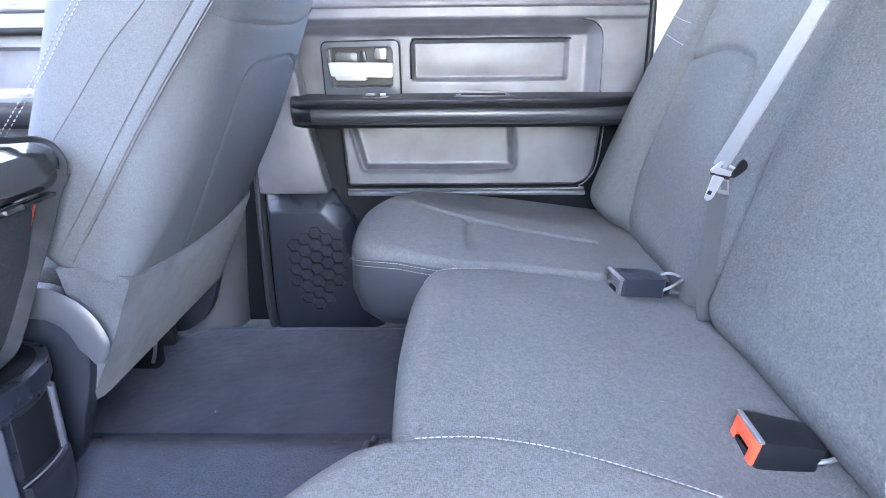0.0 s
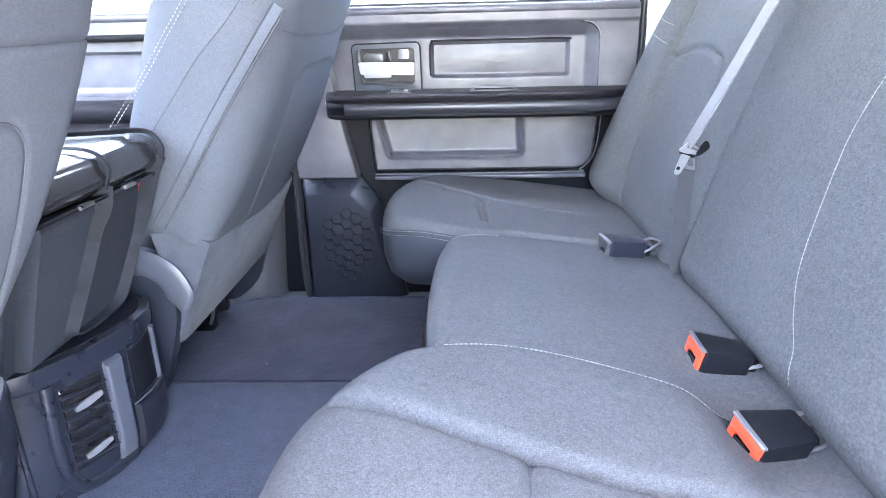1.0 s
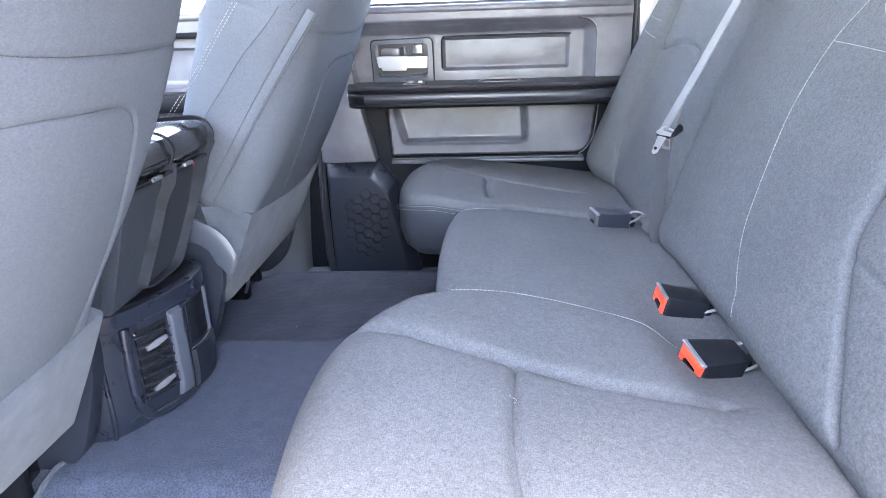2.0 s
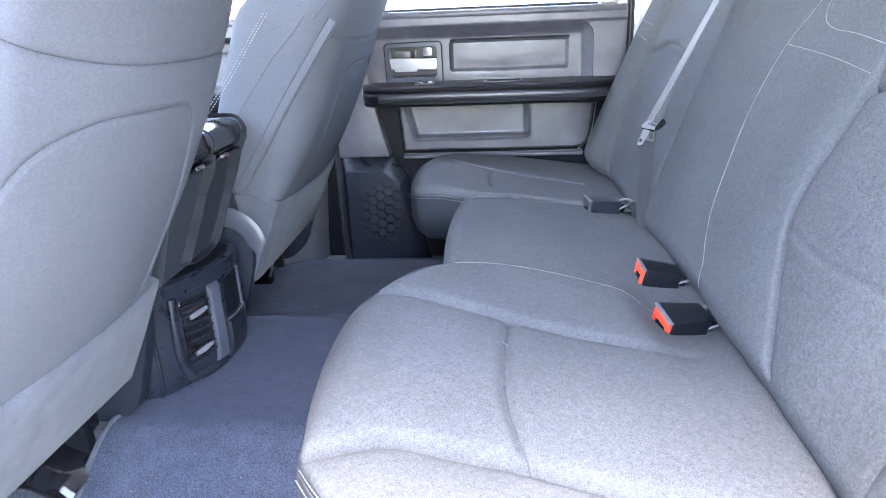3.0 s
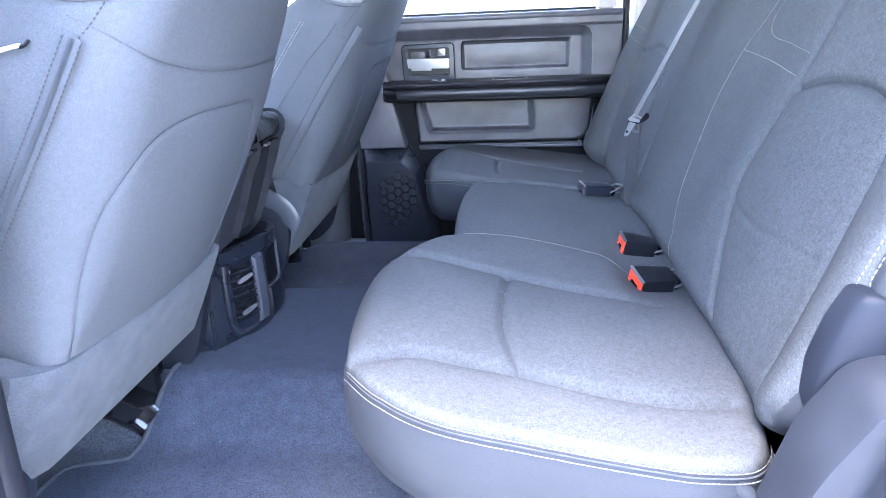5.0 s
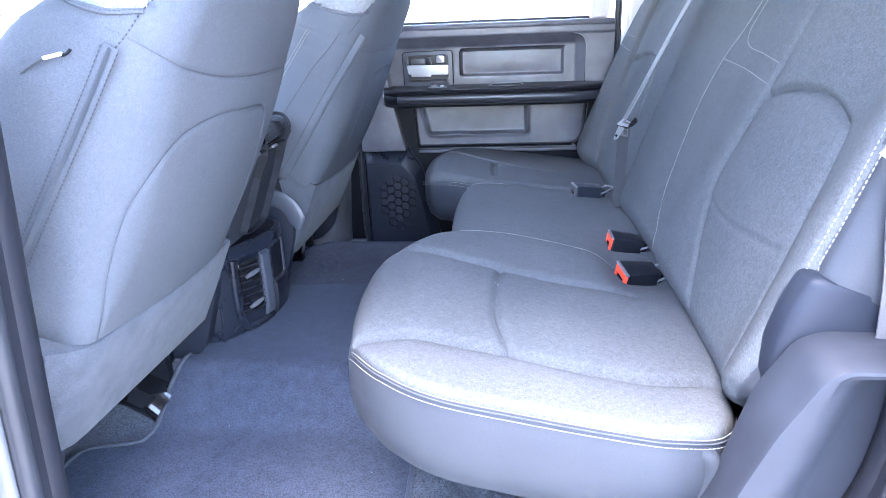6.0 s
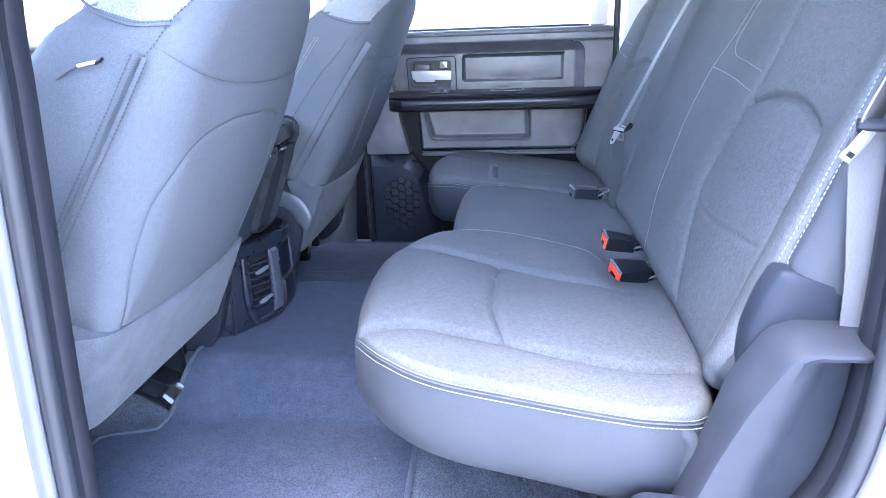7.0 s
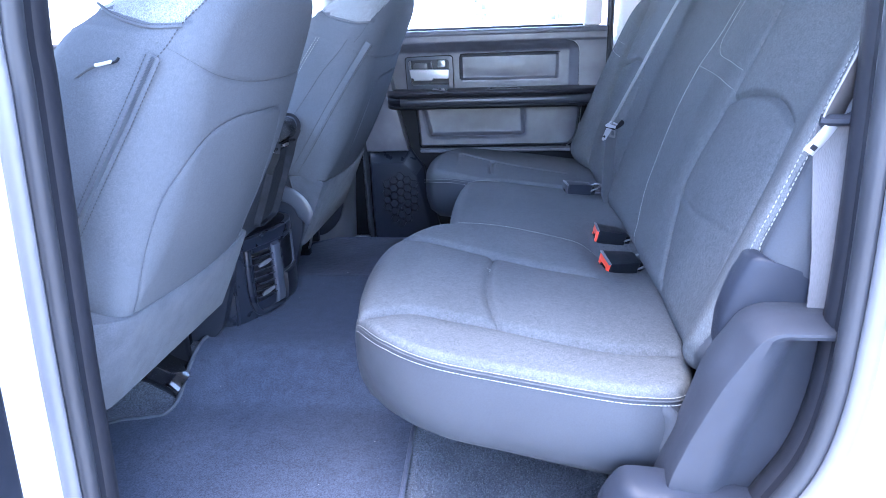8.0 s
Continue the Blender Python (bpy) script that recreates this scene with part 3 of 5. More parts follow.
    part("handle_lip", prism(rounded([(-0.216, 0.588), (-0.150, 0.587), (-0.150, 0.597), (-0.220, 0.598)], 0.003), "y", 0.846, 0.868, 0.003, 2), SATIN, d)
    part("cup_plate", prism(rounded([(-0.222, 0.622), (-0.172, 0.622), (-0.170, 0.646), (-0.220, 0.647)], 0.008), "y", 0.872, 0.884, 0.003, 2), PLASTIC_MID, d)
    part("cup_rib", prism(rounded([(-0.165, 0.622), (-0.150, 0.622), (-0.152, 0.650), (-0.163, 0.650)], 0.003), "y", 0.868, 0.884, 0.003, 2), VENT, d)
    part("lock_lever", prism(rounded([(-0.131, 0.632), (-0.104, 0.632), (-0.104, 0.655), (-0.129, 0.655)], 0.004), "y", 0.856, 0.884, 0.003), STEEL, d)
    # speaker cover
    outer = [(-0.403, 0.338), (-0.243, 0.338), (-0.196, 0.270), (-0.125, -0.040), (-0.403, -0.040)]
    field = [(-0.392, 0.288), (-0.273, 0.288), (-0.222, 0.236), (-0.165, -0.012), (-0.392, -0.012)]
    bm = bmesh.new()
    rings = [[bm.verts.new((x, y, z)) for x, z in pts] for pts, y in ((outer, 0.884), (outer, 0.853), (field, 0.8275))]
    for a, b in zip(rings[:-1], rings[1:]):
        for k in range(5):
            f = bm.faces.new((a[k], a[(k + 1) % 5], b[(k + 1) % 5], b[k]))
            f.material_index = 1 if k < 2 else 0
    bm.faces.new(rings[-1])
    bmesh.ops.bevel(bm, geom=[e for e in bm.edges if len(e.link_faces) == 2], offset=0.0045, segments=3, profile=0.5, affect="EDGES")
    sp = part("speaker_cover", bm, PLASTIC_LOW, d)
    sp.data.materials.append(VENT)
    part("tweeter_mark", box(-0.2885, -0.2835, 0.8256, 0.8275, 0.113, 0.118, 0.001), PLASTIC_MID, sp)
    bm = bmesh.new()
    for i in range(-4, 5):
        for j in range(-5, 6):
            cx, cz = -0.287 + i * 0.0262, 0.148 + (j + 0.5 * (i % 2)) * 0.0302
            if ((cx + 0.287) / 0.072) ** 2 + ((cz - 0.150) / 0.100) ** 2 > 0.9:
                continue
            rings = []
            for rad, y in ((0.0172, 0.8280), (0.0166, 0.8248), (0.0152, 0.8248), (0.0144, 0.8275)):
                rings.append([bm.verts.new((cx + rad * math.cos(math.pi / 3 * k), y, cz + rad * math.sin(math.pi / 3 * k))) for k in range(6)])
            for a, b in zip(rings[:-1], rings[1:]):
                for k in range(6):
                    bm.faces.new((a[k], a[(k + 1) % 6], b[(k + 1) % 6], b[k]))
    part("grille", bm, VENT, sp, "honeycomb speaker grille")
    # upper frame and pane
    part("window_frame", box(0.385, 0.445, 0.86, 0.915, 0.757, 1.19, 0.01), BEIGE, d)
    part("window_frame", box(-0.40, -0.36, 0.86, 0.915, 0.757, 1.19, 0.01), PLASTIC, d)
    part("window_channel", box(-0.36, 0.385, 0.885, 0.905, 0.752, 0.765, 0.004), RUBBER, d)
    pane = part("pane", box(-0.365, 0.39, 0.893, 0.897, 0.757, 1.19, 0), GLASS, d, smooth=False)
    pane.visible_shadow = False
    return d


rear_door()

# rubber seal round the far door opening
loop = smooth_line([(0.474, 0.868, z) for z in (1.19, 0.9, 0.7, 0.5, 0.3)] + [(0.44, 0.868, 0.1), (0.34, 0.862, -0.035), (0.1, 0.855, -0.05), (-0.30, 0.855, -0.05), (-0.375, 0.855, -0.045), (-0.412, 0.855, -0.005), (-0.419, 0.857, 0.15), (-0.417, 0.86, 0.4), (-0.41, 0.865, 0.75), (-0.385, 0.868, 1.19)], 8)
seal = thing("door_seal", (0, 0.85, -0.06), "black rubber seal round the closed rear door", "door seal", kind="structure")
part("bulb", sweep(loop, circle(0.012, 10), (0, 1, 0)), RUBBER, seal)
part("lip", sweep(loop + np.array((0, -0.012, 0)), circle(0.006, 8), (0, 1, 0)), RUBBER, seal)


# far front door: only its upper panel shows past the seats
def front_door():
    d = thing("door_2", (-0.95, 0.88, 0.0), "closed grey front door with recessed black armrest panel", "door", kind="structure")

    def face(x, z):
        y = np.full(x.shape, 0.85)
        y += 0.022 * dip(rect_sd(x, z, -1.50, -0.66, 0.40, 0.705, 0.04), 0.014)
        y += 0.014 * dip(rect_sd(x, z, -1.40, -0.73, 0.555, 0.665, 0.015), 0.01)
        return y
    part("panel", relief(-1.68, -0.56, 0.0, 0.745, face, 0.008, 0.90), PLASTIC, d)
    part("upper_trim", box(-1.50, -0.66, 0.842, 0.868, 0.690, 0.706, 0.006), BLACK, d)
    part("armrest", box(-1.45, -0.68, 0.76, 0.87, 0.495, 0.545, 0.015, 3), SOFT_BLACK, d)
    part("sill_cap", box(-1.68, -0.56, 0.842, 0.925, 0.735, 0.757, 0.008, 3), PLASTIC, d)
    return d


front_door()


# near side: the open doorway
def doorway_path(n=10):
    pts = [(-0.455, -0.02), (-0.436, 0.176), (-0.420, 0.38), (-0.402, 0.564), (-0.386, 0.72), (-0.376, 0.815), (-0.33, 1.06), (-0.27, 1.15), (-0.12, 1.18), (0.15, 1.18),
           (0.36, 1.17), (0.43, 1.11), (0.455, 0.95), (0.470, 0.735), (0.479, 0.568), (0.482, 0.46), (0.480, 0.36), (0.466, 0.28), (0.435, 0.213), (0.37, 0.09), (0.26, -0.02), (0.15, -0.055), (-0.1, -0.06), (-0.36, -0.06), (-0.43, -0.05)]
    return smooth_line(pts, n, closed=True)


def offset_loop(path, d):
    a, b = np.roll(path, 1, 0), np.roll(path, -1, 0)
    t = b - a
    n = np.stack([t[:, 1], -t[:, 0]], 1)
    n /= np.linalg.norm(n, axis=1)[:, None]
    c = path.mean(0)
    s = np.sign(((path - c) * n).sum(1).sum())
    return path + n * d * s


def loops_mesh(loops):
    """Join closed 3D loops of equal count into a band."""
    V, F = [], []
    n = len(loops[0])
    for L in loops:
        V += list(L)
    for i in range(len(loops) - 1):
        F += [(i * n + j, i * n + (j + 1) % n, (i + 1) * n + (j + 1) % n, (i + 1) * n + j) for j in range(n)]
    return V, F


def at_y(loop2, y):
    return np.stack([loop2[:, 0], np.full(len(loop2), y), loop2[:, 1]], 1)


way = doorway_path()
near = thing("wall_near", (0, -0.86, -0.1), "white painted body side round the open rear doorway", "wall", kind="structure")
part("jamb", loops_mesh([at_y(offset_loop(way, 0.012), -0.80), at_y(offset_loop(way, 0.014), -0.845), at_y(offset_loop(way, 0.055), -0.852), at_y(offset_loop(way, 0.066), -0.862), at_y(offset_loop(way, 0.07), -0.915),
                         at_y(offset_loop(way, 0.078), -0.922), at_y(offset_loop(way, 0.12), -0.925), at_y(offset_loop(way, 0.12), -0.80)]), PAINT, near, "white painted door jamb")
part("seal_flap", sweep(at_y(offset_loop(way, 0.023), -0.862), circle(0.0115, 12, 0.010), (0, 1, 0), closed=True), SEAL_PALE, near, "grey outer seal flap")
part("seal_bulb", sweep(at_y(offset_loop(way, 0.006), -0.850), circle(0.0105, 12, 0.012), (0, 1, 0), closed=True), RUBBER, near, "dark grey rubber door seal")
part("seal_base", sweep(at_y(offset_loop(way, 0.012), -0.826), flat(0.018, 0.03), (0, 1, 0), closed=True), RUBBER_DARK, near)
part("seal_lip", sweep(at_y(offset_loop(way, 0.006), -0.812), circle(0.007, 8, 0.016), (0, 1, 0), closed=True), RUBBER_DARK, near)
part("rear_quarter", box(0.60, 0.85, -0.92, -0.80, -0.35, 1.2, 0.01), PAINT, near)
part("rocker", box(-1.8, 0.85, -0.92, -0.80, -0.35, -0.15, 0.02), PAINT, near)
part("front_door_skin", box(-1.80, -0.565, -0.925, -0.86, -0.15, 0.74, 0.01), PAINT, near)
part("roof_rail", box(-1.25, 0.75, -0.92, -0.80, 1.22, 1.28, 0.02), PAINT, near)
part("drain_slot", box(-0.002, 0.002, -0.004, 0.004, -0.026, 0.026, 0.001, m=Matrix.Translation((0.545, -0.925, 0.232)) @ Matrix.Rotation(radians(-42), 4, "Y")), STEEL, near)
part("pillar_trim", prism([(-0.60, -0.01), (-0.50, -0.01), (-0.47, 0.55), (-0.42, 1.0), (-0.39, 1.2), (-0.52, 1.2), (-0.56, 0.6)], "y", -0.83, -0.79, 0.012, 3), PLASTIC_LOW, near)

# open near rear door, swung out on its hinges
lean = Matrix(((1, 0, 0.094, -0.500), (0, 1, 0, -0.95), (0, 0, 1, 0), (0, 0, 0, 1)))
swing = lean @ Matrix.Rotation(radians(-80), 4, "Z")
open_door = thing("door_3", (-0.50, -0.97, -0.05), "open rear door with dark blue-grey inner panel", "door", kind="structure")
part("inner_panel", box(0.02, 0.86, -0.01, 0.05, -0.06, 0.74, 0.015, 3, m=swing), PLASTIC_LOW, open_door)
part("outer_skin", box(0.0, 0.88, -0.06, -0.012, -0.12, 0.74, 0.015, 3, m=swing), PAINT, open_door)


# ---- floor coverings ----
def curve_of(pts):
    ys, xs = [p[0] for p in pts], [p[1] for p in pts]
    return lambda y: float(np.interp(y, ys, xs))


near_front = curve_of([(-0.82, -0.75), (-0.46, -0.728), (-0.428, -0.724), (-0.413, -0.70), (-0.404, -0.655), (-0.392, -0.618), (-0.345, -0.612), (-0.28, -0.612), (-0.20, -0.603), (-0.14, -0.585), (-0.10, -0.56), (0.30, -0.56), (0.38, -0.60)])
near_rear = curve_of([(-0.82, -0.055), (-0.40, -0.070), (0.0, -0.085), (0.38, -0.10)])
mat_near = thing("floor_mat", (-0.4, -0.3, -0.012), "blue-grey carpet floor mat with bound edge", "floor mat", "floor mats")
part("carpet", sheet(near_front, near_rear, np.linspace(-0.82, 0.36, 200), 0.0, 0.012, 160, 0.0005), CARPET, mat_near)
edge = [(near_front(y), y, float(hump(y)) - 0.001) for y in np.linspace(-0.82, -0.11, 150)]
part("binding", sweep(edge, circle(0.0055, 8), (0, 0, 1)), CARPET_SEAT, mat_near, "grey bound edge")
edge = [(near_rear(y), y, float(hump(y)) - 0.001) for y in np.linspace(-0.82, 0.36, 60)]
part("binding", sweep(edge, circle(0.005, 8), (0, 0, 1)), CARPET_DARK, mat_near)
far_front = curve_of([(0.37, -0.70), (0.60, -0.67), (0.74, -0.62), (0.80, -0.55)])
mat_far = thing("floor_mat", (-0.35, 0.6, -0.012), "dark charcoal carpet floor mat by the far door", "floor mat", "floor mats")
part("carpet", sheet(far_front, curve_of([(0.37, -0.07), (0.80, -0.07)]), np.linspace(0.37, 0.80, 90), 0.001, 0.012, 120, 0.0012), CARPET_DARK, mat_far)
edge = [(far_front(y), y, 0.001) for y in np.linspace(0.37, 0.80, 30)] + [(x, 0.802, 0.001) for x in np.linspace(-0.53, -0.08, 30)]
part("binding", sweep(edge, circle(0.0045, 8), (0, 0, 1)), CARPET_DARK, mat_far)
rnd = random.Random(5)
lint = bmesh.new()
for k in range(26):
    x, y = (-0.413, 0.437) if k == 0 else (rnd.uniform(-0.55, -0.12), rnd.uniform(-0.75, 0.7))
    r = 0.0022 if k == 0 else rnd.uniform(0.0005, 0.0010)
    bmesh.ops.create_icosphere(lint, subdivisions=1, radius=r, matrix=Matrix.Translation((x, y, float(hump(y)) + 0.003)) @ Matrix.Rotation(rnd.uniform(0, 3), 4, "Z") @ Matrix.Diagonal((2.0, 0.8, 0.7, 1)))
single("lint", lint, THREAD, "tiny pale specks of lint on the carpet", "lint", "stuff")


# tufted pile of the floor carpet behind the mat
V, F = [], []
rnd = random.Random(11)
for k in range(9000):
    x, y = rnd.uniform(-0.05, 0.29), rnd.uniform(-0.80, -0.40)
    h, a, w = rnd.uniform(0.004, 0.010), rnd.uniform(0, 6.28), rnd.uniform(0.0008, 0.0016)
    lx, ly = rnd.gauss(0, 0.004), rnd.gauss(0, 0.004)
    c, q, n = math.cos(a) * w, math.sin(a) * w, len(V)
    V += [(x - c, y - q, -0.014), (x + c, y + q, -0.014), (x + q, y - c, -0.014), (x + lx, y + ly, -0.012 + h)]
    F += [(n, n + 1, n + 3), (n + 1, n + 2, n + 3), (n + 2, n, n + 3)]
single("carpet_pile", (V, F), CARPET_FLOOR, "shaggy blue-grey carpet pile under the bench", "carpet", "stuff", smooth=False)


# ---- rear bench ----
bench = thing("rear_bench_seat", (0.2, 0, -0.01), "blue-grey cloth rear bench seat with white stitching", "bench seat")


def cushion_top(p, q):
    hollow = 0.034 / (1 + np.exp(-(p - 0.300) / 0.012)) * np.exp(-((q + 0.22) / 0.14) ** 2) / (1 + np.exp((p - 0.412) / 0.006))
    return 0.362 - 0.135 * np.clip(p + 0.04, 0, 1) - hollow


SEAM_A = [(-0.088, -0.262), (-0.03, -0.28), (0.02, -0.298), (0.095, -0.325), (0.18, -0.35), (0.267, -0.358), (0.33, -0.345)]
SEAM_B = [(-0.092, -0.640), (-0.02, -0.617), (0.036, -0.624), (0.105, -0.632), (0.205, -0.652), (0.286, -0.657), (0.36, -0.642)]
SEAM_X = [(0.095, -0.327), (0.087, -0.43), (0.088, -0.53), (0.108, -0.632)]


def near_top(p, q):
    h = cushion_top(p, q)
    a, _ = line_distance(p, q, SEAM_A)
    b, _ = line_distance(p, q, SEAM_B)
    inside = (q < np.interp(p, [s[0] for s in SEAM_A], [s[1] for s in SEAM_A])) & (q > np.interp(p, [s[0] for s in SEAM_B], [s[1] for s in SEAM_B]))
    puff = np.minimum(a, b)
    return h + np.where(inside, 0.006 * (1 - np.exp(-puff / 0.03)), np.where(q > -0.45, 0.004, 0.012) * (1 - np.exp(-puff / 0.035))) - 0.004 * np.clip((q + 0.42) / 0.25, 0, 1) * np.clip((0.12 - p) / 0.2, 0, 1)


near_cushion = Pillow(
    [(-0.100, -0.650, 0.013), (-0.117, -0.590, 0.03), (-0.136, -0.50, 0.055), (-0.143, -0.40, 0.058), (-0.136, -0.30, 0.055), (-0.105, -0.215, 0.05), (-0.055, -0.158, 0.04), (0.0, -0.138, 0.02), (0.076, -0.128, 0.012), (0.164, -0.140, 0.012),
     (0.298, -0.182, 0.012), (0.39, -0.195, 0.012), (0.440, -0.22, 0.02), (0.415, -0.50, 0.02), (0.385, -0.68, 0.02), (0.350, -0.752, 0.016), (0.29, -0.776, 0.012), (0.233, -0.777, 0.012), (0.124, -0.768, 0.012), (0.019, -0.754, 0.012), (-0.049, -0.717, 0.012)],
    (0.15, -0.47), near_top, [(-0.003, 0.002), (-0.006, 0.012), (-0.008, 0.03), (-0.008, 0.06), (-0.004, 0.09), (0.010, 0.125), (0.038, 0.15), (0.08, 0.155)],
    [(SEAM_A, 0.013, 0.010), (SEAM_B, 0.012, 0.010), (SEAM_X, 0.007, 0.007)])
cushion = part("near_cushion", near_cushion.mesh(VINYL), CLOTH, bench)

centre_cushion = Pillow(
    [(-0.010, -0.12, 0.03), (-0.018, 0.03, 0.035), (-0.014, 0.18, 0.035), (-0.004, 0.245, 0.03), (0.016, 0.283, 0.02), (0.059, 0.304, 0.012), (0.13, 0.322, 0.012), (0.25, 0.325, 0.012), (0.37, 0.33, 0.012), (0.430, 0.31, 0.02), (0.445, 0.1, 0.02), (0.448, -0.17, 0.018),
     (0.39, -0.193, 0.012), (0.298, -0.180, 0.012), (0.164, -0.138, 0.012), (0.076, -0.126, 0.012), (0.01, -0.136, 0.02)],
    (0.2, 0.08), lambda p, q: cushion_top(p, q) - 0.004 + 0.004 * np.cos((q - 0.08) * 6), [(-0.002, 0.006), (-0.003, 0.02), (0.002, 0.10), (0.01, 0.17), (0.05, 0.19)], [])
part("centre_cushion", centre_cushion.mesh(), CLOTH, bench)

SEAM_F = [(-0.085, 0.665), (0.0, 0.605), (0.073, 0.563), (0.17, 0.53), (0.30, 0.51)]
SEAM_G = [(0.073, 0.563), (0.068, 0.48), (0.074, 0.38)]
far_cushion = Pillow(
    [(-0.115, 0.38, 0.03), (-0.140, 0.48, 0.05), (-0.140, 0.61, 0.05), (-0.10, 0.72, 0.05), (-0.02, 0.775, 0.045), (0.12, 0.795, 0.04), (0.30, 0.80, 0.04), (0.39, 0.77, 0.03), (0.408, 0.60, 0.02), (0.405, 0.36, 0.015), (0.37, 0.334, 0.012),
     (0.25, 0.329, 0.012), (0.13, 0.326, 0.012), (0.059, 0.309, 0.014), (0.0, 0.315, 0.016), (-0.065, 0.338, 0.02)],
    (0.15, 0.56), lambda p, q: cushion_top(p, q) + 0.002, [(-0.004, 0.006), (-0.006, 0.02), (-0.004, 0.06), (0.012, 0.10), (0.04, 0.125), (0.08, 0.135)],
    [(SEAM_F, 0.008, 0.006), (SEAM_G, 0.008, 0.006)], segments=360, rings=70)
part("far_cushion", far_cushion.mesh(VINYL), CLOTH, bench)
# black block added to deepen the shade in the cushion and backrest crease
part("crease_darkener", box(0.355, 0.56, -0.768, 0.76, 0.185, 0.238, 0.02, 3), BLACK, bench)
part("seat_base", box(0.30, 0.62, -0.66, 0.76, -0.012, 0.20, 0.02), BLACK, bench)

gusset = smooth_line([(0.322, -0.766, 0.298), (0.334, -0.770, 0.286), (0.336, -0.770, 0.265), (0.326, -0.766, 0.235), (0.306, -0.756, 0.205), (0.276, -0.740, 0.178)], 6)
part("gusset", sweep(gusset, circle(0.010, 12, 0.008), (0, 1, 0)), VINYL, bench)
# double rows of thread round the cushion sides and single rows across the top
for dep, inw in ((-0.002, -0.0030), (0.0065, -0.0075)):
    pts, nor = near_cushion.rim(dep, inw, 0.735, 1.005)
    part("stitching", stitches(pts, nor), THREAD, bench)
    pts, nor = far_cushion.rim(dep + 0.004, -0.0055, 0.90, 1.05)
    part("stitching", stitches(pts, nor), THREAD, bench)
pts, nor = near_cushion.rim(0.0022, -0.0050, 0.735, 1.005)
part("rim_seam", sweep(pts, circle(0.0010, 6), (0, 0, 1)), SEWN, bench)
pts, nor = far_cushion.rim(0.0062, -0.0050, 0.90, 1.05)
part("rim_seam", sweep(pts, circle(0.0010, 6), (0, 0, 1)), SEWN, bench)
pts, nor = near_cushion.on([(0.012, -0.147), (0.076, -0.137), (0.164, -0.149), (0.298, -0.191), (0.36, -0.202)], 0.0012)
part("stitching", stitches(pts, nor), THREAD, bench)
pts, nor = centre_cushion.on([(0.002, 0.240), (0.020, 0.275), (0.059, 0.295), (0.10, 0.306)], 0.001)
part("stitching", stitches(pts, nor), THREAD, bench)

pts, nor = near_cushion.on([(0.084, -0.398), (0.092, -0.404), (0.088, -0.412)], 0.001)
part("bar_tack", stitches(pts, nor, 0.004, 0.001, 0.0006), THREAD, bench)

# backrests: p runs against y, q up the slope
BETA = math.atan(0.40)
back_frame = Matrix(((0, math.sin(BETA), -math.cos(BETA), 0.385), (-1, 0, 0, 0), (0, math.cos(BETA), math.sin(BETA), 0.31), (0, 0, 0, 1)))


def qz(z):
    return (z - 0.31) / math.cos(BETA)


def back_line(pts):
    """(y, z) on the slope to (p, q)."""
    return [(-y, qz(z)) for y, z in pts]


BOLT = back_line([(-0.33, 0.85), (-0.328, 0.64), (-0.316, 0.50), (-0.36, 0.43), (-0.40, 0.386), (-0.45, 0.33)])
ARCH = back_line([(-0.329, 0.632), (-0.40, 0.652), (-0.50, 0.655), (-0.575, 0.635), (-0.60, 0.61), (-0.628, 0.50), (-0.655, 0.40), (-0.665, 0.33)])
MIDLINE = back_line([(-0.33, 0.47), (-0.45, 0.462), (-0.615, 0.475)])


SIDE_SEAM = back_line([(-0.696, 0.80), (-0.726, 0.66), (-0.738, 0.56), (-0.741, 0.485), (-0.742, 0.43), (-0.735, 0.37), (-0.72, 0.335)])
SIDE_TUCK = back_line([(-0.741, 0.49), (-0.755, 0.478), (-0.768, 0.465)])


def near_back_top(p, q):
    h = 0.0 * p
    h += 0.040 / (1 + np.exp(-(p - 0.665) / 0.022))
    h += 0.003 * bump_at(p, -0.4, 0.31, 0.02)
    h += 0.012 * np.exp(-((p - 0.47) / 0.16) ** 2) * np.exp(-((q - 0.2) / 0.2) ** 2)
    near_seam = np.minimum(line_distance(p, q, smooth_line(BOLT, 6))[0], line_distance(p, q, smooth_line(ARCH, 6))[0])
    h += 0.006 * (1 - np.exp(-near_seam / 0.022)) * np.clip((p - 0.18) / 0.1, 0, 1)
    return h


near_back = Pillow(
    [(0.735, 0.025, 0.035), (0.762, 0.09, 0.05), (0.77, 0.25, 0.05), (0.755, 0.42, 0.05), (0.71, 0.55, 0.05), (0.62, 0.62, 0.05), (0.30, 0.63, 0.05), (0.0, 0.63, 0.05), (-0.22, 0.62, 0.05),
     (-0.295, 0.56, 0.035), (-0.285, 0.40, 0.03), (-0.262, 0.22, 0.03), (-0.225, 0.06, 0.03), (-0.19, -0.002, 0.03), (-0.05, -0.008, 0.045), (0.40, -0.008, 0.045), (0.64, -0.010, 0.04)],
    (0.25, 0.28), near_back_top, [(-0.003, 0.01), (-0.004, 0.03), (0.0, 0.08), (0.01, 0.13), (0.05, 0.15)],
    [(BOLT, 0.008, 0.0055), (ARCH, 0.008, 0.005), (MIDLINE, 0.0025, 0.005), (SIDE_SEAM, 0.006, 0.008), (SIDE_TUCK, 0.004, 0.005)], back_frame, segments=560, rings=110)
near_rest = part("near_backrest", near_back.mesh(VINYL), CLOTH, bench)
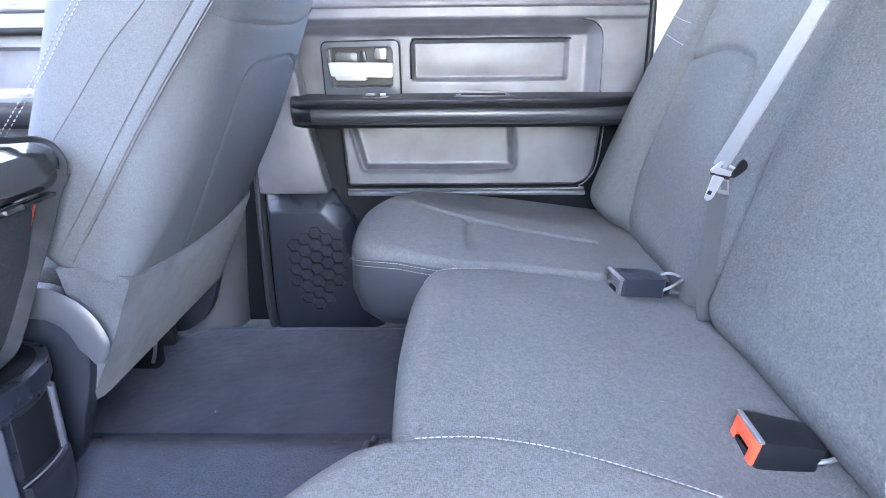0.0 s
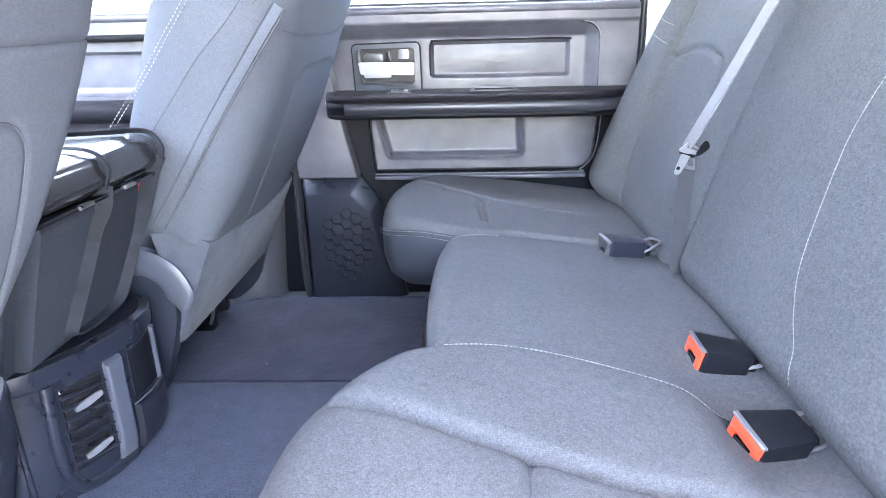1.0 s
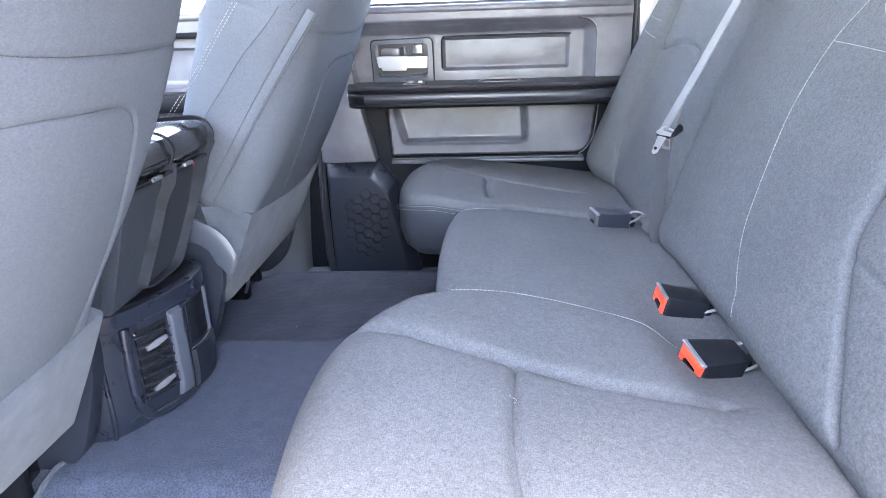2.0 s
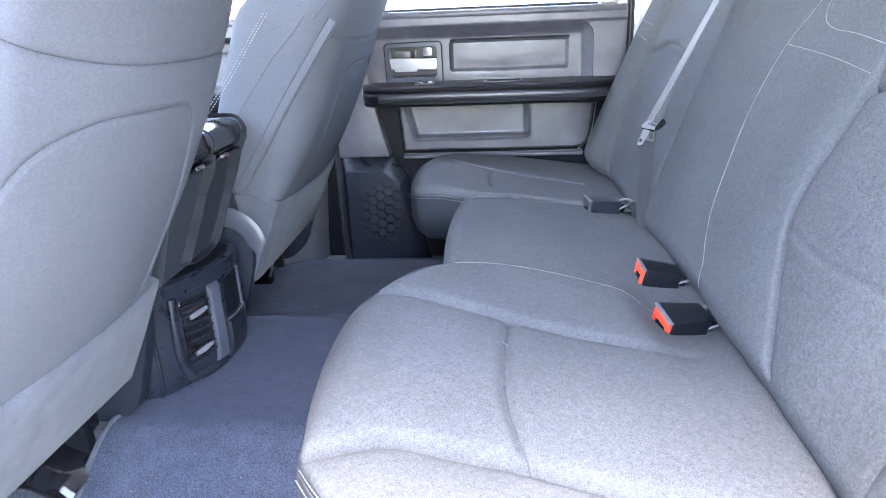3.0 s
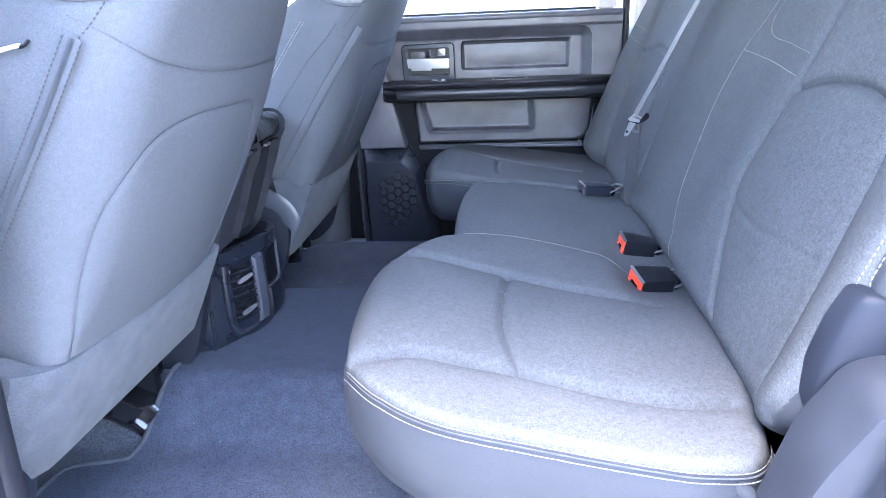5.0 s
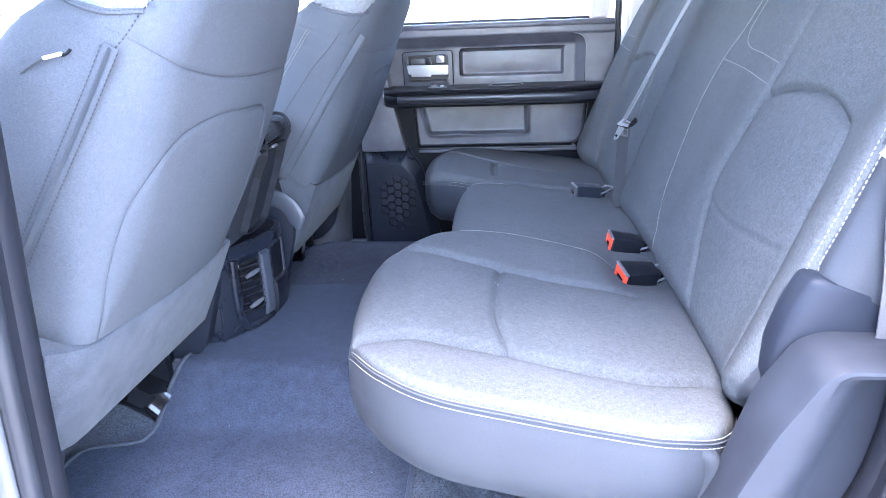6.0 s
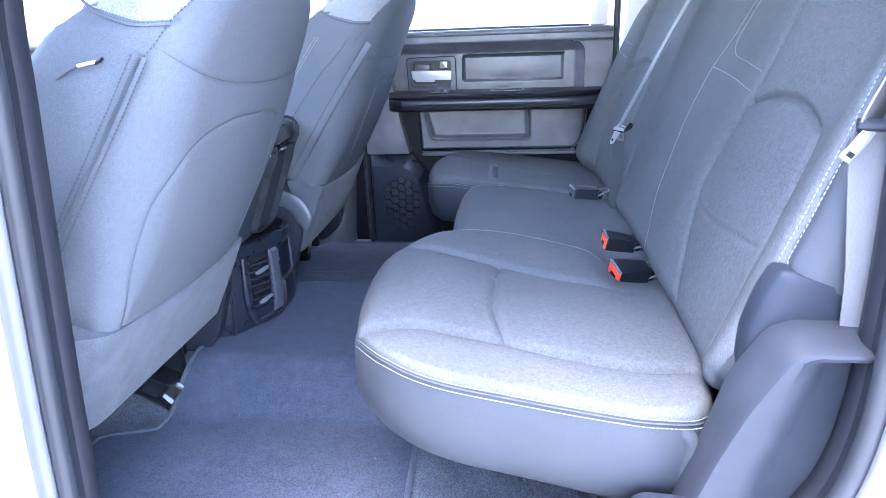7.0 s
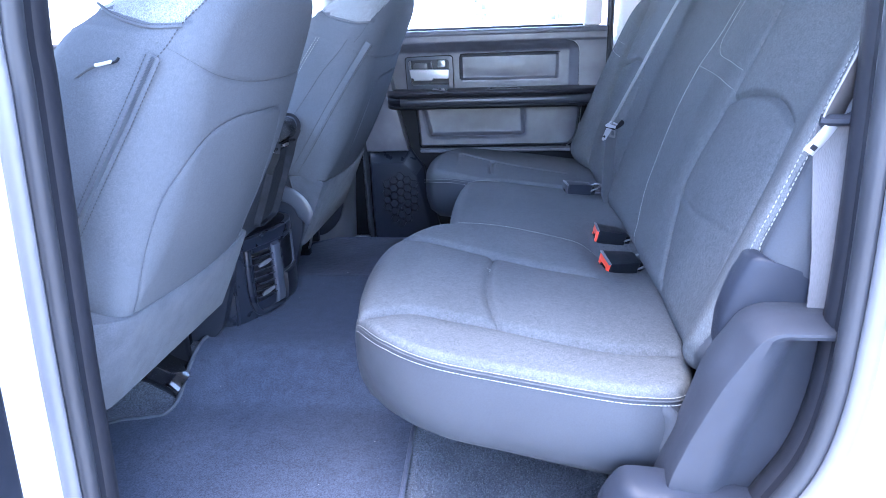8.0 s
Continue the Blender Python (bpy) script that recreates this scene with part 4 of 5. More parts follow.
seam_y, seam_z = [-0.72, -0.735, -0.742, -0.741, -0.738, -0.726, -0.696], [0.335, 0.37, 0.43, 0.485, 0.56, 0.66, 0.80]
for poly in near_rest.data.polygons:
    if poly.center.y < np.interp(poly.center.z - 0.01, seam_z, seam_y):
        poly.material_index = 1


def far_back_top(p, q):
    return 0.065 / (1 + np.exp((p + 0.655) / 0.022)) + 0.010 * np.exp(-((p + 0.48) / 0.14) ** 2)


BOLT_F = back_line([(0.655, 0.85), (0.65, 0.62), (0.645, 0.50), (0.635, 0.40), (0.60, 0.32)])
ARCH_F = back_line([(0.65, 0.625), (0.60, 0.648), (0.54, 0.652), (0.47, 0.645), (0.41, 0.62), (0.37, 0.5)])
far_back = Pillow(
    [(-0.24, 0.0, 0.02), (-0.24, 0.25, 0.02), (-0.24, 0.56, 0.02), (-0.30, 0.62, 0.04), (-0.60, 0.62, 0.05), (-0.72, 0.54, 0.05), (-0.765, 0.42, 0.05), (-0.785, 0.25, 0.05), (-0.785, 0.10, 0.05), (-0.76, 0.012, 0.045), (-0.68, -0.010, 0.05), (-0.40, -0.014, 0.05)],
    (-0.50, 0.28), far_back_top, [(-0.003, 0.01), (-0.004, 0.03), (0.0, 0.08), (0.05, 0.13)], [(BOLT_F, 0.011, 0.006), (ARCH_F, 0.009, 0.006)], back_frame, segments=420, rings=90)
part("far_backrest", far_back.mesh(), CLOTH, bench)

# sewn seams in the bottoms of the grooves, their dark cords also drawing the crease shade
for pillow, lines in ((near_back, (BOLT, ARCH)), (far_back, (BOLT_F, ARCH_F)), (near_cushion, (SEAM_A, SEAM_B, SEAM_X)), (far_cushion, (SEAM_F, SEAM_G))):
    for line in lines:
        P, N = pillow.on(line, 0.0004)
        part("seam", sweep(P, circle(0.0009, 6), (0.3, 0.2, 1)), SEWN, bench)
for pts in ([(-0.13, 0.85), (-0.095, 0.74), (-0.056, 0.674), (-0.045, 0.60), (-0.054, 0.541), (-0.091, 0.435), (-0.13, 0.385), (-0.165, 0.354), (-0.18, 0.32)],
            [(-0.058, 0.674), (-0.15, 0.668), (-0.24, 0.660), (-0.318, 0.650)],
            [(-0.16, 0.85), (-0.128, 0.76), (-0.125, 0.72), (-0.16, 0.70), (-0.24, 0.692), (-0.318, 0.682)]):
    P, N = near_back.on(back_line(pts))
    part("stitching", stitches(P, N), THREAD, bench)
for pts in ([(0.775, 0.668), (0.72, 0.655), (0.662, 0.643)], [(0.76, 0.75), (0.745, 0.70), (0.70, 0.685), (0.665, 0.681)]):
    P, N = far_back.on(back_line(pts))
    part("stitching", stitches(P, N), THREAD, bench)
for off in (-0.001, 0.006):
    P, N = near_back.on(back_line([(-0.69 - off, 0.80), (-0.72 - off, 0.66), (-0.732 - off, 0.56), (-0.735 - off, 0.485)]))
    part("stitching", stitches(P, N, length=0.0045, gap=0.0020, r=0.0010), THREAD, bench)


# ---- front seats ----
ALPHA = math.atan(0.47)


def front_seat(side, dx, label):
    """side: -1 for the near seat, 1 for the far one; the back's rear face runs up from the hinge."""
    cy = 0.435 * side
    s = thing("front_seat", (-0.62 + dx, cy, -0.01), label, "car seat", "front seats")
    fr = Matrix(((0, math.sin(ALPHA), math.cos(ALPHA), -0.452 + dx), (1, 0, 0, cy), (0, math.cos(ALPHA), -math.sin(ALPHA), 0.355), (0, 0, 0, 1)))

    def q(z):
        return (z - 0.355) / math.cos(ALPHA)

    def top(p, t):
        return 0.020 * np.cos(np.clip(p / 0.26, -1, 1) * 1.5) - 0.010 + 0.012 * np.sin(np.clip(t / 0.4, 0, 1) * 3.1)
    i = -side
    pocket = [(i * 0.115, q(0.36)), (i * 0.135, q(0.50)), (i * 0.133, q(0.60)), (i * 0.122, q(0.634)), (i * 0.090, q(0.650)), (i * 0.0, q(0.655)), (-i * 0.10, q(0.655)), (-i * 0.185, q(0.632)), (-i * 0.228, q(0.57)), (-i * 0.238, q(0.50)), (-i * 0.235, q(0.40)), (-i * 0.23, q(0.36))]
    across = [(-0.26, q(0.745)), (-0.19, q(0.722)), (-0.08, q(0.707)), (0.05, q(0.702)), (0.19, q(0.70)), (0.26, q(0.70))]
    if side > 0:
        across = [(-a, b) for a, b in across]
    foot = [(0.240, 0.475, 0.065), (0.258, 0.40, 0.07), (0.262, 0.28, 0.07), (0.260, 0.12, 0.055), (0.256, -0.004, 0.02), (0.15, -0.012, 0.02)]
    if side < 0:
        foot = [(0.238, 0.475, 0.065), (0.252, 0.40, 0.06), (0.248, 0.33, 0.06), (0.232, 0.26, 0.06), (0.205, 0.19, 0.05), (0.172, 0.10, 0.04), (0.158, 0.0, 0.02), (0.10, -0.012, 0.02)]
    body = Pillow([(-0.256, -0.004, 0.02), (-0.260, 0.12, 0.055), (-0.262, 0.28, 0.07), (-0.258, 0.40, 0.07), (-0.240, 0.475, 0.065), (-0.195, 0.535, 0.06), (-0.10, 0.575, 0.06), (0.0, 0.585, 0.06),
                   (0.10, 0.575, 0.06), (0.195, 0.535, 0.06)] + foot + [(-0.15, -0.012, 0.02)],
                  (-0.03 if side < 0 else 0.0, 0.28), top, [(0.0, 0.02, 0.012), (0.001, 0.05, 0.035), (0.004, 0.08, 0.062), (0.012, 0.11, 0.095), (0.034, 0.135, 0.13), (0.08, 0.155, 0.17), (0.15, 0.165, 0.21)],
                  [(pocket, 0.0028, 0.003), (across, 0.0025, 0.003)], fr, segments=480, rings=90, shoulder=(0.34, 0.16))
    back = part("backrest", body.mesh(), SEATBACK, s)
    cord, _ = body.on(pocket, 0.0012)
    part("pocket_piping", sweep(cord, circle(0.0009, 6), (1, 0, 0)), SEATBACK, s)
    P, N = body.on(across, 0.0012)
    part("stitching", stitches(P, N, 0.004, 0.0012, 0.0006), THREAD_DARK, s)
    # side seam with its zip
    for sgn in (-1, 1):
        rows = []
        for z, f in ((0.37, 0.098), (0.45, 0.083), (0.55, 0.066), (0.65, 0.046), (0.73, 0.030)):
            f += 0.022 + 0.03 * max(0.0, z - 0.45) + 0.05 * max(0.0, 0.6 - z) if side < 0 else 0.0
            e = math.sqrt(max(0.0, 1 - (1 - min(f, 0.07) / 0.07) ** 2))
            rows.append(fr @ Vector((sgn * (0.2625 - 0.07 * (1 - e)), q(z), 0.008 - f)))
        line = smooth_line([tuple(r) for r in rows], 8)
        if side < 0:
            line = line + np.array([(0, sgn * (0.001 + 0.0045 * (1 - k / (len(line) - 1))), 0) for k in range(len(line))])
            tape = part("zip_tape", sweep(line, flat(0.017, 0.0014), (0, 1, 0)), SEATBACK, s)
            part("zip_coil", stitches(line + np.array((0, sgn * 0.0015, 0)), np.tile((0, sgn, 0), (len(line), 1)), 0.0012, 0.0009, 0.0036), ZIP, tape, "dark ribbed zip coil")
        if side > 0:
            welt = part("welt", sweep(line + np.array((0, sgn * 0.0006, 0)), rounded(flat(0.015, 0.0016), 0.0006, 2), (0, 1, 0)), SEATBACK, s, "flat sewn welt")
            for off, r in ((-0.0100, 0.0008), (0.0105, 0.0014)):
                L = line + np.array((off * 0.85, sgn * 0.0010, -off * 0.55))
                part("seam", sweep(L, circle(r, 6), (0, 1, 0)), SEWN, welt)
            continue
        for off in (-0.0095, 0.0095):
            L = line + np.array((off * 0.85, sgn * 0.0022, -off * 0.55))
            part("stitching", stitches(L, np.tile((0, sgn, 0), (len(L), 1)), 0.004, 0.0022, 0.0009), THREAD_DARK, s)
    if side > 0:
        edge = smooth_line([(-0.366, 0.172, 0.757), (-0.405, 0.172, 0.707), (-0.452, 0.172, 0.644), (-0.503, 0.172, 0.583), (-0.541, 0.172, 0.537)], 8)
        for off in (0.0, 0.008):
            part("stitching", stitches(edge + np.array((off, 0, 0)), np.tile((0, -1, 0), (len(edge), 1)), 0.0045, 0.0022, 0.0010), THREAD, s, "white double stitching")
        edge = smooth_line([(-0.285, 0.170, 0.75), (-0.314, 0.169, 0.716), (-0.362, 0.169, 0.668), (-0.407, 0.169, 0.612), (-0.450, 0.170, 0.560)], 8)
        part("seam", sweep(edge, circle(0.0009, 6), (0, 1, 0)), SEWN, s)
    # shoulder seams; the near seat has a pull tab by its zip
    def shoulder(x):
        return 0.789 + 0.25 * max(0.0, -0.326 - (x - dx)) ** 1.0
    for v in back.data.vertices:
        w = v.co + ORIGIN[back]
        if abs(w.z - shoulder(w.x) - 0.002) < 0.0055 and w.x - dx < -0.28:
            v.co.z += shoulder(w.x) + 0.002 - w.z
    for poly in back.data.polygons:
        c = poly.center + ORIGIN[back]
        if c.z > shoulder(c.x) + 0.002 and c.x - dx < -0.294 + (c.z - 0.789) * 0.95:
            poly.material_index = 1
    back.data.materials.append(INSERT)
    y0 = -0.435 if side < 0 else 0.434
    seam = smooth_line([(x + dx, y0 + y, z) for x, y, z in ((-0.425, -0.200, 0.822), (-0.392, -0.2265, 0.806), (-0.355, -0.246, 0.795), (-0.326, -0.253, 0.789), (-0.292, -0.240, 0.789))], 6)
    part("stitching", stitches(seam, np.tile((0.1, -1, 0.2), (len(seam), 1)), 0.004, 0.0012, 0.0008), THREAD_DARK if side < 0 else THREAD, s)
    seam = smooth_line([(x + dx, y0 + y, z) for x, y, z in ((-0.330, -0.264, 0.742), (-0.312, -0.250, 0.763), (-0.292, -0.240, 0.789), (-0.271, -0.222, 0.811), (-0.255, -0.205, 0.83))], 6)
    part("stitching", stitches(seam, np.tile((0.5, -1, 0.2), (len(seam), 1)), 0.0035, 0.0025, 0.0011), THREAD_DARK, s)
    cord = smooth_line([(x + dx, y0 + y, z) for x, y, z in ((-0.425, -0.200, 0.820), (-0.392, -0.2265, 0.804), (-0.355, -0.246, 0.793), (-0.326, -0.253, 0.787), (-0.292, -0.240, 0.787))], 6)
    part("shoulder_cord", sweep(cord, circle(0.0024, 8), (0, 1, 0)), SEATBACK, s)
    if side < 0:
        L = smooth_line([(-0.408, -0.694, 0.742), (-0.425, -0.693, 0.735), (-0.450, -0.690, 0.722), (-0.480, -0.684, 0.704)], 6)
        part("seam", sweep(L, circle(0.0014, 6), (0, 1, 0)), THREAD_DARK, s)
        tab = part("pull_tab", box(-0.0125, 0.0125, -0.0025, 0.0025, -0.0022, 0.0022, 0.0015, 2, m=Matrix.Translation((-0.3965, -0.6945, 0.7445)) @ Matrix.Rotation(radians(-10), 4, "Y")), SATIN, s, "pale pull tab")
        part("loop", sweep([(-0.386, -0.694, 0.7445), (-0.378, -0.695, 0.747), (-0.374, -0.694, 0.751)], circle(0.0018, 8), (0, 1, 0)), BLACK, tab)
    # carpeted lower panel
    low = fr @ Matrix.Translation((0, 0, 0))
    a0, a1 = (-0.300, 0.190) if side < 0 else (-0.262, 0.262)
    V, F = [], []
    cols = np.linspace(a0, a1, 25)
    for k, p in enumerate(cols):
        lift = max(0.0, float(top(np.array(p), np.array(0.02)))) - 0.034 * max(0.0, (abs(p) - 0.225) / 0.075) ** 2
        wrap = -0.034 * max(0.0, (abs(p) - 0.225) / 0.075) ** 2
        low_q = -0.170 - 0.03 * (p + 0.05) if side < 0 else -0.190
        sec = [(0.021, lift - 0.012), (0.021, lift + 0.001), (0.017, lift + 0.004), (-0.01, lift + 0.0045), (-0.08, 0.7 * lift + 0.005), (low_q + 0.006, 0.004 + wrap), (low_q, wrap), (low_q, -0.008 + wrap), (low_q + 0.006, -0.012 + wrap), (-0.06, -0.060), (-0.005, -0.10), (0.015, -0.06)]
        V += [tuple(low @ Vector((p, t, z))) for t, z in sec]
    m = len(sec)
    F = [(k * m + j, k * m + (j + 1) % m, (k + 1) * m + (j + 1) % m, (k + 1) * m + j) for k in range(len(cols) - 1) for j in range(m)]
    F += [tuple(range(m))[::-1], tuple((len(cols) - 1) * m + j for j in range(m))]
    pan = (V, F)
    part("lower_panel", pan, CARPET_SEAT, s, "grey carpeted lower back panel")
    # seat cushion and frame
    part("cushion", box(-1.05 + dx, -0.60 + dx, cy - 0.25, cy + 0.25, 0.20, 0.36, 0.05, 4), CLOTH, s)
    shield = rounded([(-1.0, 0.10), (-0.62, 0.05), (-0.56, 0.10), (-0.515, 0.24), (-0.510, 0.335), (-0.56, 0.372), (-0.66, 0.36), (-1.0, 0.28)], 0.03)
    arc = smooth_line([(-0.70, 0, 0.338), (-0.62, 0, 0.347), (-0.570, 0, 0.349), (-0.540, 0, 0.340), (-0.516, 0, 0.318), (-0.503, 0, 0.285), (-0.501, 0, 0.262)], 6)
    for sgn in (-1, 1):
        y = cy + sgn * 0.262
        cover = part("side_shield", prism([(x + dx, z) for x, z in shield], "y", y - 0.018, y + 0.014, 0.010, 3), PLASTIC_LOW, s)
        L = arc + np.array((dx, y - 0.016, 0))
        rows = []
        for k, p in enumerate(L):
            a, e = L[max(0, k - 1)], L[min(len(L) - 1, k + 1)]
            t = (e - a) / np.linalg.norm(e - a)
            n = np.array((-t[2], 0, t[0]))
            w = 0.024 * min(1.0, 0.25 + (len(L) - 1 - k) / 9)
            rows.append([tuple(p + n * (w * math.cos(q)) + np.array((0, 0.0045 * math.sin(q), 0))) for q in np.linspace(0, 2 * math.pi, 13)[:-1]])
        if side < 0 or sgn > 0:
            continue
        # rim in paler plastic than the shield, to carry its bright highlight
        part("hinge_rim", loft(rows), STRIP, cover, "satin grey hinge rim, paler for its highlight")
    for sgn in (-1, 1):
        part("rail", box(-1.0 + dx, -0.66 + dx, cy + sgn * 0.19 - 0.02, cy + sgn * 0.19 + 0.02, -0.012, 0.06, 0.006), GLOSS, s)
        part("riser", box(-0.95 + dx, -0.62 + dx, cy + sgn * 0.19 - 0.012, cy + sgn * 0.19 + 0.012, 0.05, 0.22, 0.006), BLACK, s)
    # crumpled glossy cover over the rear end of the rail
    if side < 0:
        rows = []
        for k in range(22):
            u = k / 21
            px, pz, w, h = -0.80 + 0.185 * u, 0.085 - 0.070 * u ** 2.2, 0.062, 0.034 - 0.012 * u
            rows.append([])
            for a in range(20):
                t = 2 * math.pi * a / 20
                f = 1 + 0.22 * noise.noise((px * 26, math.cos(t) * 1.3, math.sin(t) * 1.3 + 4.0))
                rows[-1].append((px + dx + 0.012 * math.sin(t) * u, cy + (COVER[0] + COVER[1]) / 2 + w * f * math.cos(t), max(-0.011, pz + h * f * math.sin(t))))
        part("rail_cover", loft(rows), GLOSS, s, "gloss black rail cover")
        part("rail_cap", box(-0.74 + dx, -0.636 + dx, cy + 0.185, cy + 0.245, 0.02, 0.105, 0.010, 3), GLOSS, s)
    if side > 0:
        rod = smooth_line([(-0.575, 0.545, 0.050), (-0.563, 0.535, 0.075), (-0.555, 0.53, 0.105)], 5)
        part("lever", sweep(rod, circle(0.004, 8), (0, 1, 0)), STEEL, s, "bright steel rail lever")
    return s


COVER = (0.105, 0.195)
front_seat(-1, 0.0, "blue-grey cloth front seat with zipped seat cover and map pocket")
front_seat(1, 0.062, "blue-grey cloth front passenger seat with map pocket")


# ---- centre seat and rear vent unit ----
def centre_console():
    c = thing("centre_seat_console", (-0.65, 0, 0.07), "folded grey centre seat with glossy black lid", "console")
    part("body", prism(rounded([(-0.98, 0.09), (-0.60, 0.09), (-0.545, 0.27), (-0.485, 0.49), (-0.98, 0.51)], 0.03), "y", -0.140, 0.145, 0.03, 4), PAD, c)
    part("rear_pad", prism(rounded([(-0.60, 0.29), (-0.515, 0.30), (-0.455, 0.495), (-0.53, 0.50)], 0.015), "y", -0.115, 0.120, 0.018, 4), PAD, c, "padded dark grey rear face")
    roll = smooth_line([(-0.575, -0.165, 0.335), (-0.555, -0.10, 0.362), (-0.548, -0.045, 0.358), (-0.556, 0.0, 0.336)], 8)
    part("cushion_roll", sweep(roll, [(0.032 * math.cos(a) * (1 + 0.1 * math.sin(3 * a)), 0.046 * math.sin(a)) for a in np.linspace(0, 2 * math.pi, 25)[:-1]], (0.3, 0, 1)), SEATBACK, c, "folded grey cushion roll")
    fold = smooth_line([(-0.520, -0.03, 0.405), (-0.505, 0.04, 0.395), (-0.496, 0.10, 0.420), (-0.500, 0.13, 0.44)], 6)
    part("fold", sweep(fold, circle(0.005, 8, 0.007), (0, 0, 1)), PAD, c)
    lid = part("lid", prism(rounded([(-0.98, 0.515), (-0.452, 0.505), (-0.440, 0.520), (-0.446, 0.552), (-0.475, 0.562), (-0.98, 0.572)], 0.008), "y", -0.150, 0.166, 0.006, 4), LID, c, "worn glossy black lid")
    part("trim_strip", box(-0.456, -0.442, -0.145, 0.147, 0.498, 0.504, 0.002), GLOSS, lid)
    for y in (-0.06, 0.05):
        part("catch", box(-0.446, -0.438, y, y + 0.03, 0.499, 0.505, 0.0015), STEEL, lid)
    return c


centre_console()


def vent_unit():
    v = thing("rear_air_vent_unit", (-0.55, 0.0, 0.08), "dark grey plastic console end with two chrome-tabbed vents", "air vent")
    plan = smooth_line([(-0.72, -0.148), (-0.62, -0.147), (-0.560, -0.141), (-0.528, -0.120), (-0.507, -0.088), (-0.485, -0.042), (-0.470, 0.005), (-0.464, 0.050), (-0.470, 0.092), (-0.490, 0.124), (-0.530, 0.142), (-0.62, 0.148), (-0.72, 0.150)], 8)
    plan = resample(plan, 0.004)
    tang = np.gradient(plan, axis=0)
    outw = np.stack([tang[:, 1], -tang[:, 0]], 1)
    outw /= np.linalg.norm(outw, axis=1)[:, None]
    u_of = np.linspace(0, 1, len(plan))

    def u_at(y):
        """Place along the plan of the rear face at a given y."""
        k = np.where(plan[:, 0] > -0.545)[0]
        return float(np.interp(y, plan[k, 1], u_of[k]))

    def skin(u, z, out=0.0):
        """A point on the housing, pushed out along its normal; the foot tucks under in a round."""
        x, y = np.interp(u, u_of, plan[:, 0]), np.interp(u, u_of, plan[:, 1])
        nx, ny = np.interp(u, u_of, outw[:, 0]), np.interp(u, u_of, outw[:, 1])
        t = max(0.0, min(1.0, (0.140 - z) / 0.100))
        tuck = 0.060 * (1 - math.sqrt(max(0.0, 1 - t * t)))
        tuck *= max(0.0, min(1.0, (x + 0.60) / 0.08))
        return (x + nx * out - tuck, y * (1 - 0.10 * t * t) + ny * out, z)

    zs = [0.040 + 0.236 * k / 30 for k in range(31)]
    part("housing", loft([[skin(u, z) for u in u_of] for z in zs]), VENT, v)

    def patch(name, y0, y1, z0, z1, lift, material, label="", soft=0.006, parent=v):
        a, b = u_at(y0), u_at(y1)
        us, hs = np.linspace(a, b, 18), np.linspace(z0, z1, 22)
        wide, tall = abs(y1 - y0) * 1.15, z1 - z0
        V, F = [], []
        for h in hs:
            for u in us:
                e = min((u - a) / (b - a) * wide, (b - u) / (b - a) * wide, h - z0, z1 - h)
                t = max(0.0, 1 - e / soft)
                V.append(skin(u, h, -0.003 + (lift + 0.003) * math.sqrt(max(0.0, 1 - t * t))))
        F = [(i * 18 + j, i * 18 + j + 1, (i + 1) * 18 + j + 1, (i + 1) * 18 + j) for i in range(21) for j in range(17)]
        return part(name, (V, F), material, parent, label)

    well = patch("vent_well", -0.090, -0.030, 0.125, 0.264, 0.0015, GLOSS, soft=0.002)
    for k in range(7):
        z = 0.143 + k * 0.0175
        L = [skin(u, z - 0.004 * (u - u_at(-0.09)) / (u_at(-0.03) - u_at(-0.09)), 0.0045) for u in np.linspace(u_at(-0.089), u_at(-0.031), 12)]
        part("slat", sweep(L, [(-0.004, -0.0008), (0.004, -0.0012), (0.0046, 0.0), (0.004, 0.0012), (-0.004, 0.0008)], (0, 0, 1)), VENT, well)
    for z in (0.226, 0.150):
        L = [skin(u, z + 0.006 * k, 0.0100) for k, u in enumerate(np.linspace(u_at(-0.078), u_at(-0.042), 2))]
        A = resample(L, 0.003)
        w = np.sin(np.linspace(0.25, math.pi - 0.25, len(A)))
        part("vent_tab", loft([[tuple(p + np.array((0.35, -0.2, 0)) * (0.009 * h) + np.array((0, 0, g * (0.0028 + 0.0030 * q)))) for h, g in ((-1, -0.7), (0.6, -1), (1, 0), (0.6, 1), (-1, 0.7))] for p, q in zip(A, w)]), TONGUE, well, "chrome vent tab")
    # raised frame: down beside the vent, round below it
    ridge = [(-0.101, 0.274), (-0.103, 0.22), (-0.103, 0.16), (-0.098, 0.125), (-0.084, 0.103), (-0.060, 0.096), (-0.030, 0.096), (0.0, 0.098)]
    ridge = smooth_line(ridge, 6)
    part("vent_frame", sweep([skin(u_at(y), z, 0.003) for y, z in ridge], circle(0.0085, 12, 0.0075), (0.9, -0.5, 0.0)), VENT, v)
    part("flange", sweep([skin(u_at(-0.134), z, 0.002) for z in np.linspace(0.06, 0.272, 12)], circle(0.004, 10), (1, 0, 0)), VENT, v)
    patch("centre_strip", -0.028, 0.003, 0.100, 0.270, 0.0085, STRIP, "lighter grey centre strip")
    patch("tray_recess", 0.012, 0.088, 0.178, 0.266, 0.001, BLACK, soft=0.003)
    patch("tray", 0.010, 0.106, 0.094, 0.176, 0.008, VENT_DARK, "dark pull-out tray")
    patch("tray_edge", 0.090, 0.104, 0.165, 0.268, 0.006, STRIP, soft=0.004)
    part("tray_line", sweep([skin(u, 0.1775, 0.005) for u in np.linspace(u_at(0.008), u_at(0.10), 12)], circle(0.0012, 6), (0, 0, 1)), ARM, v)
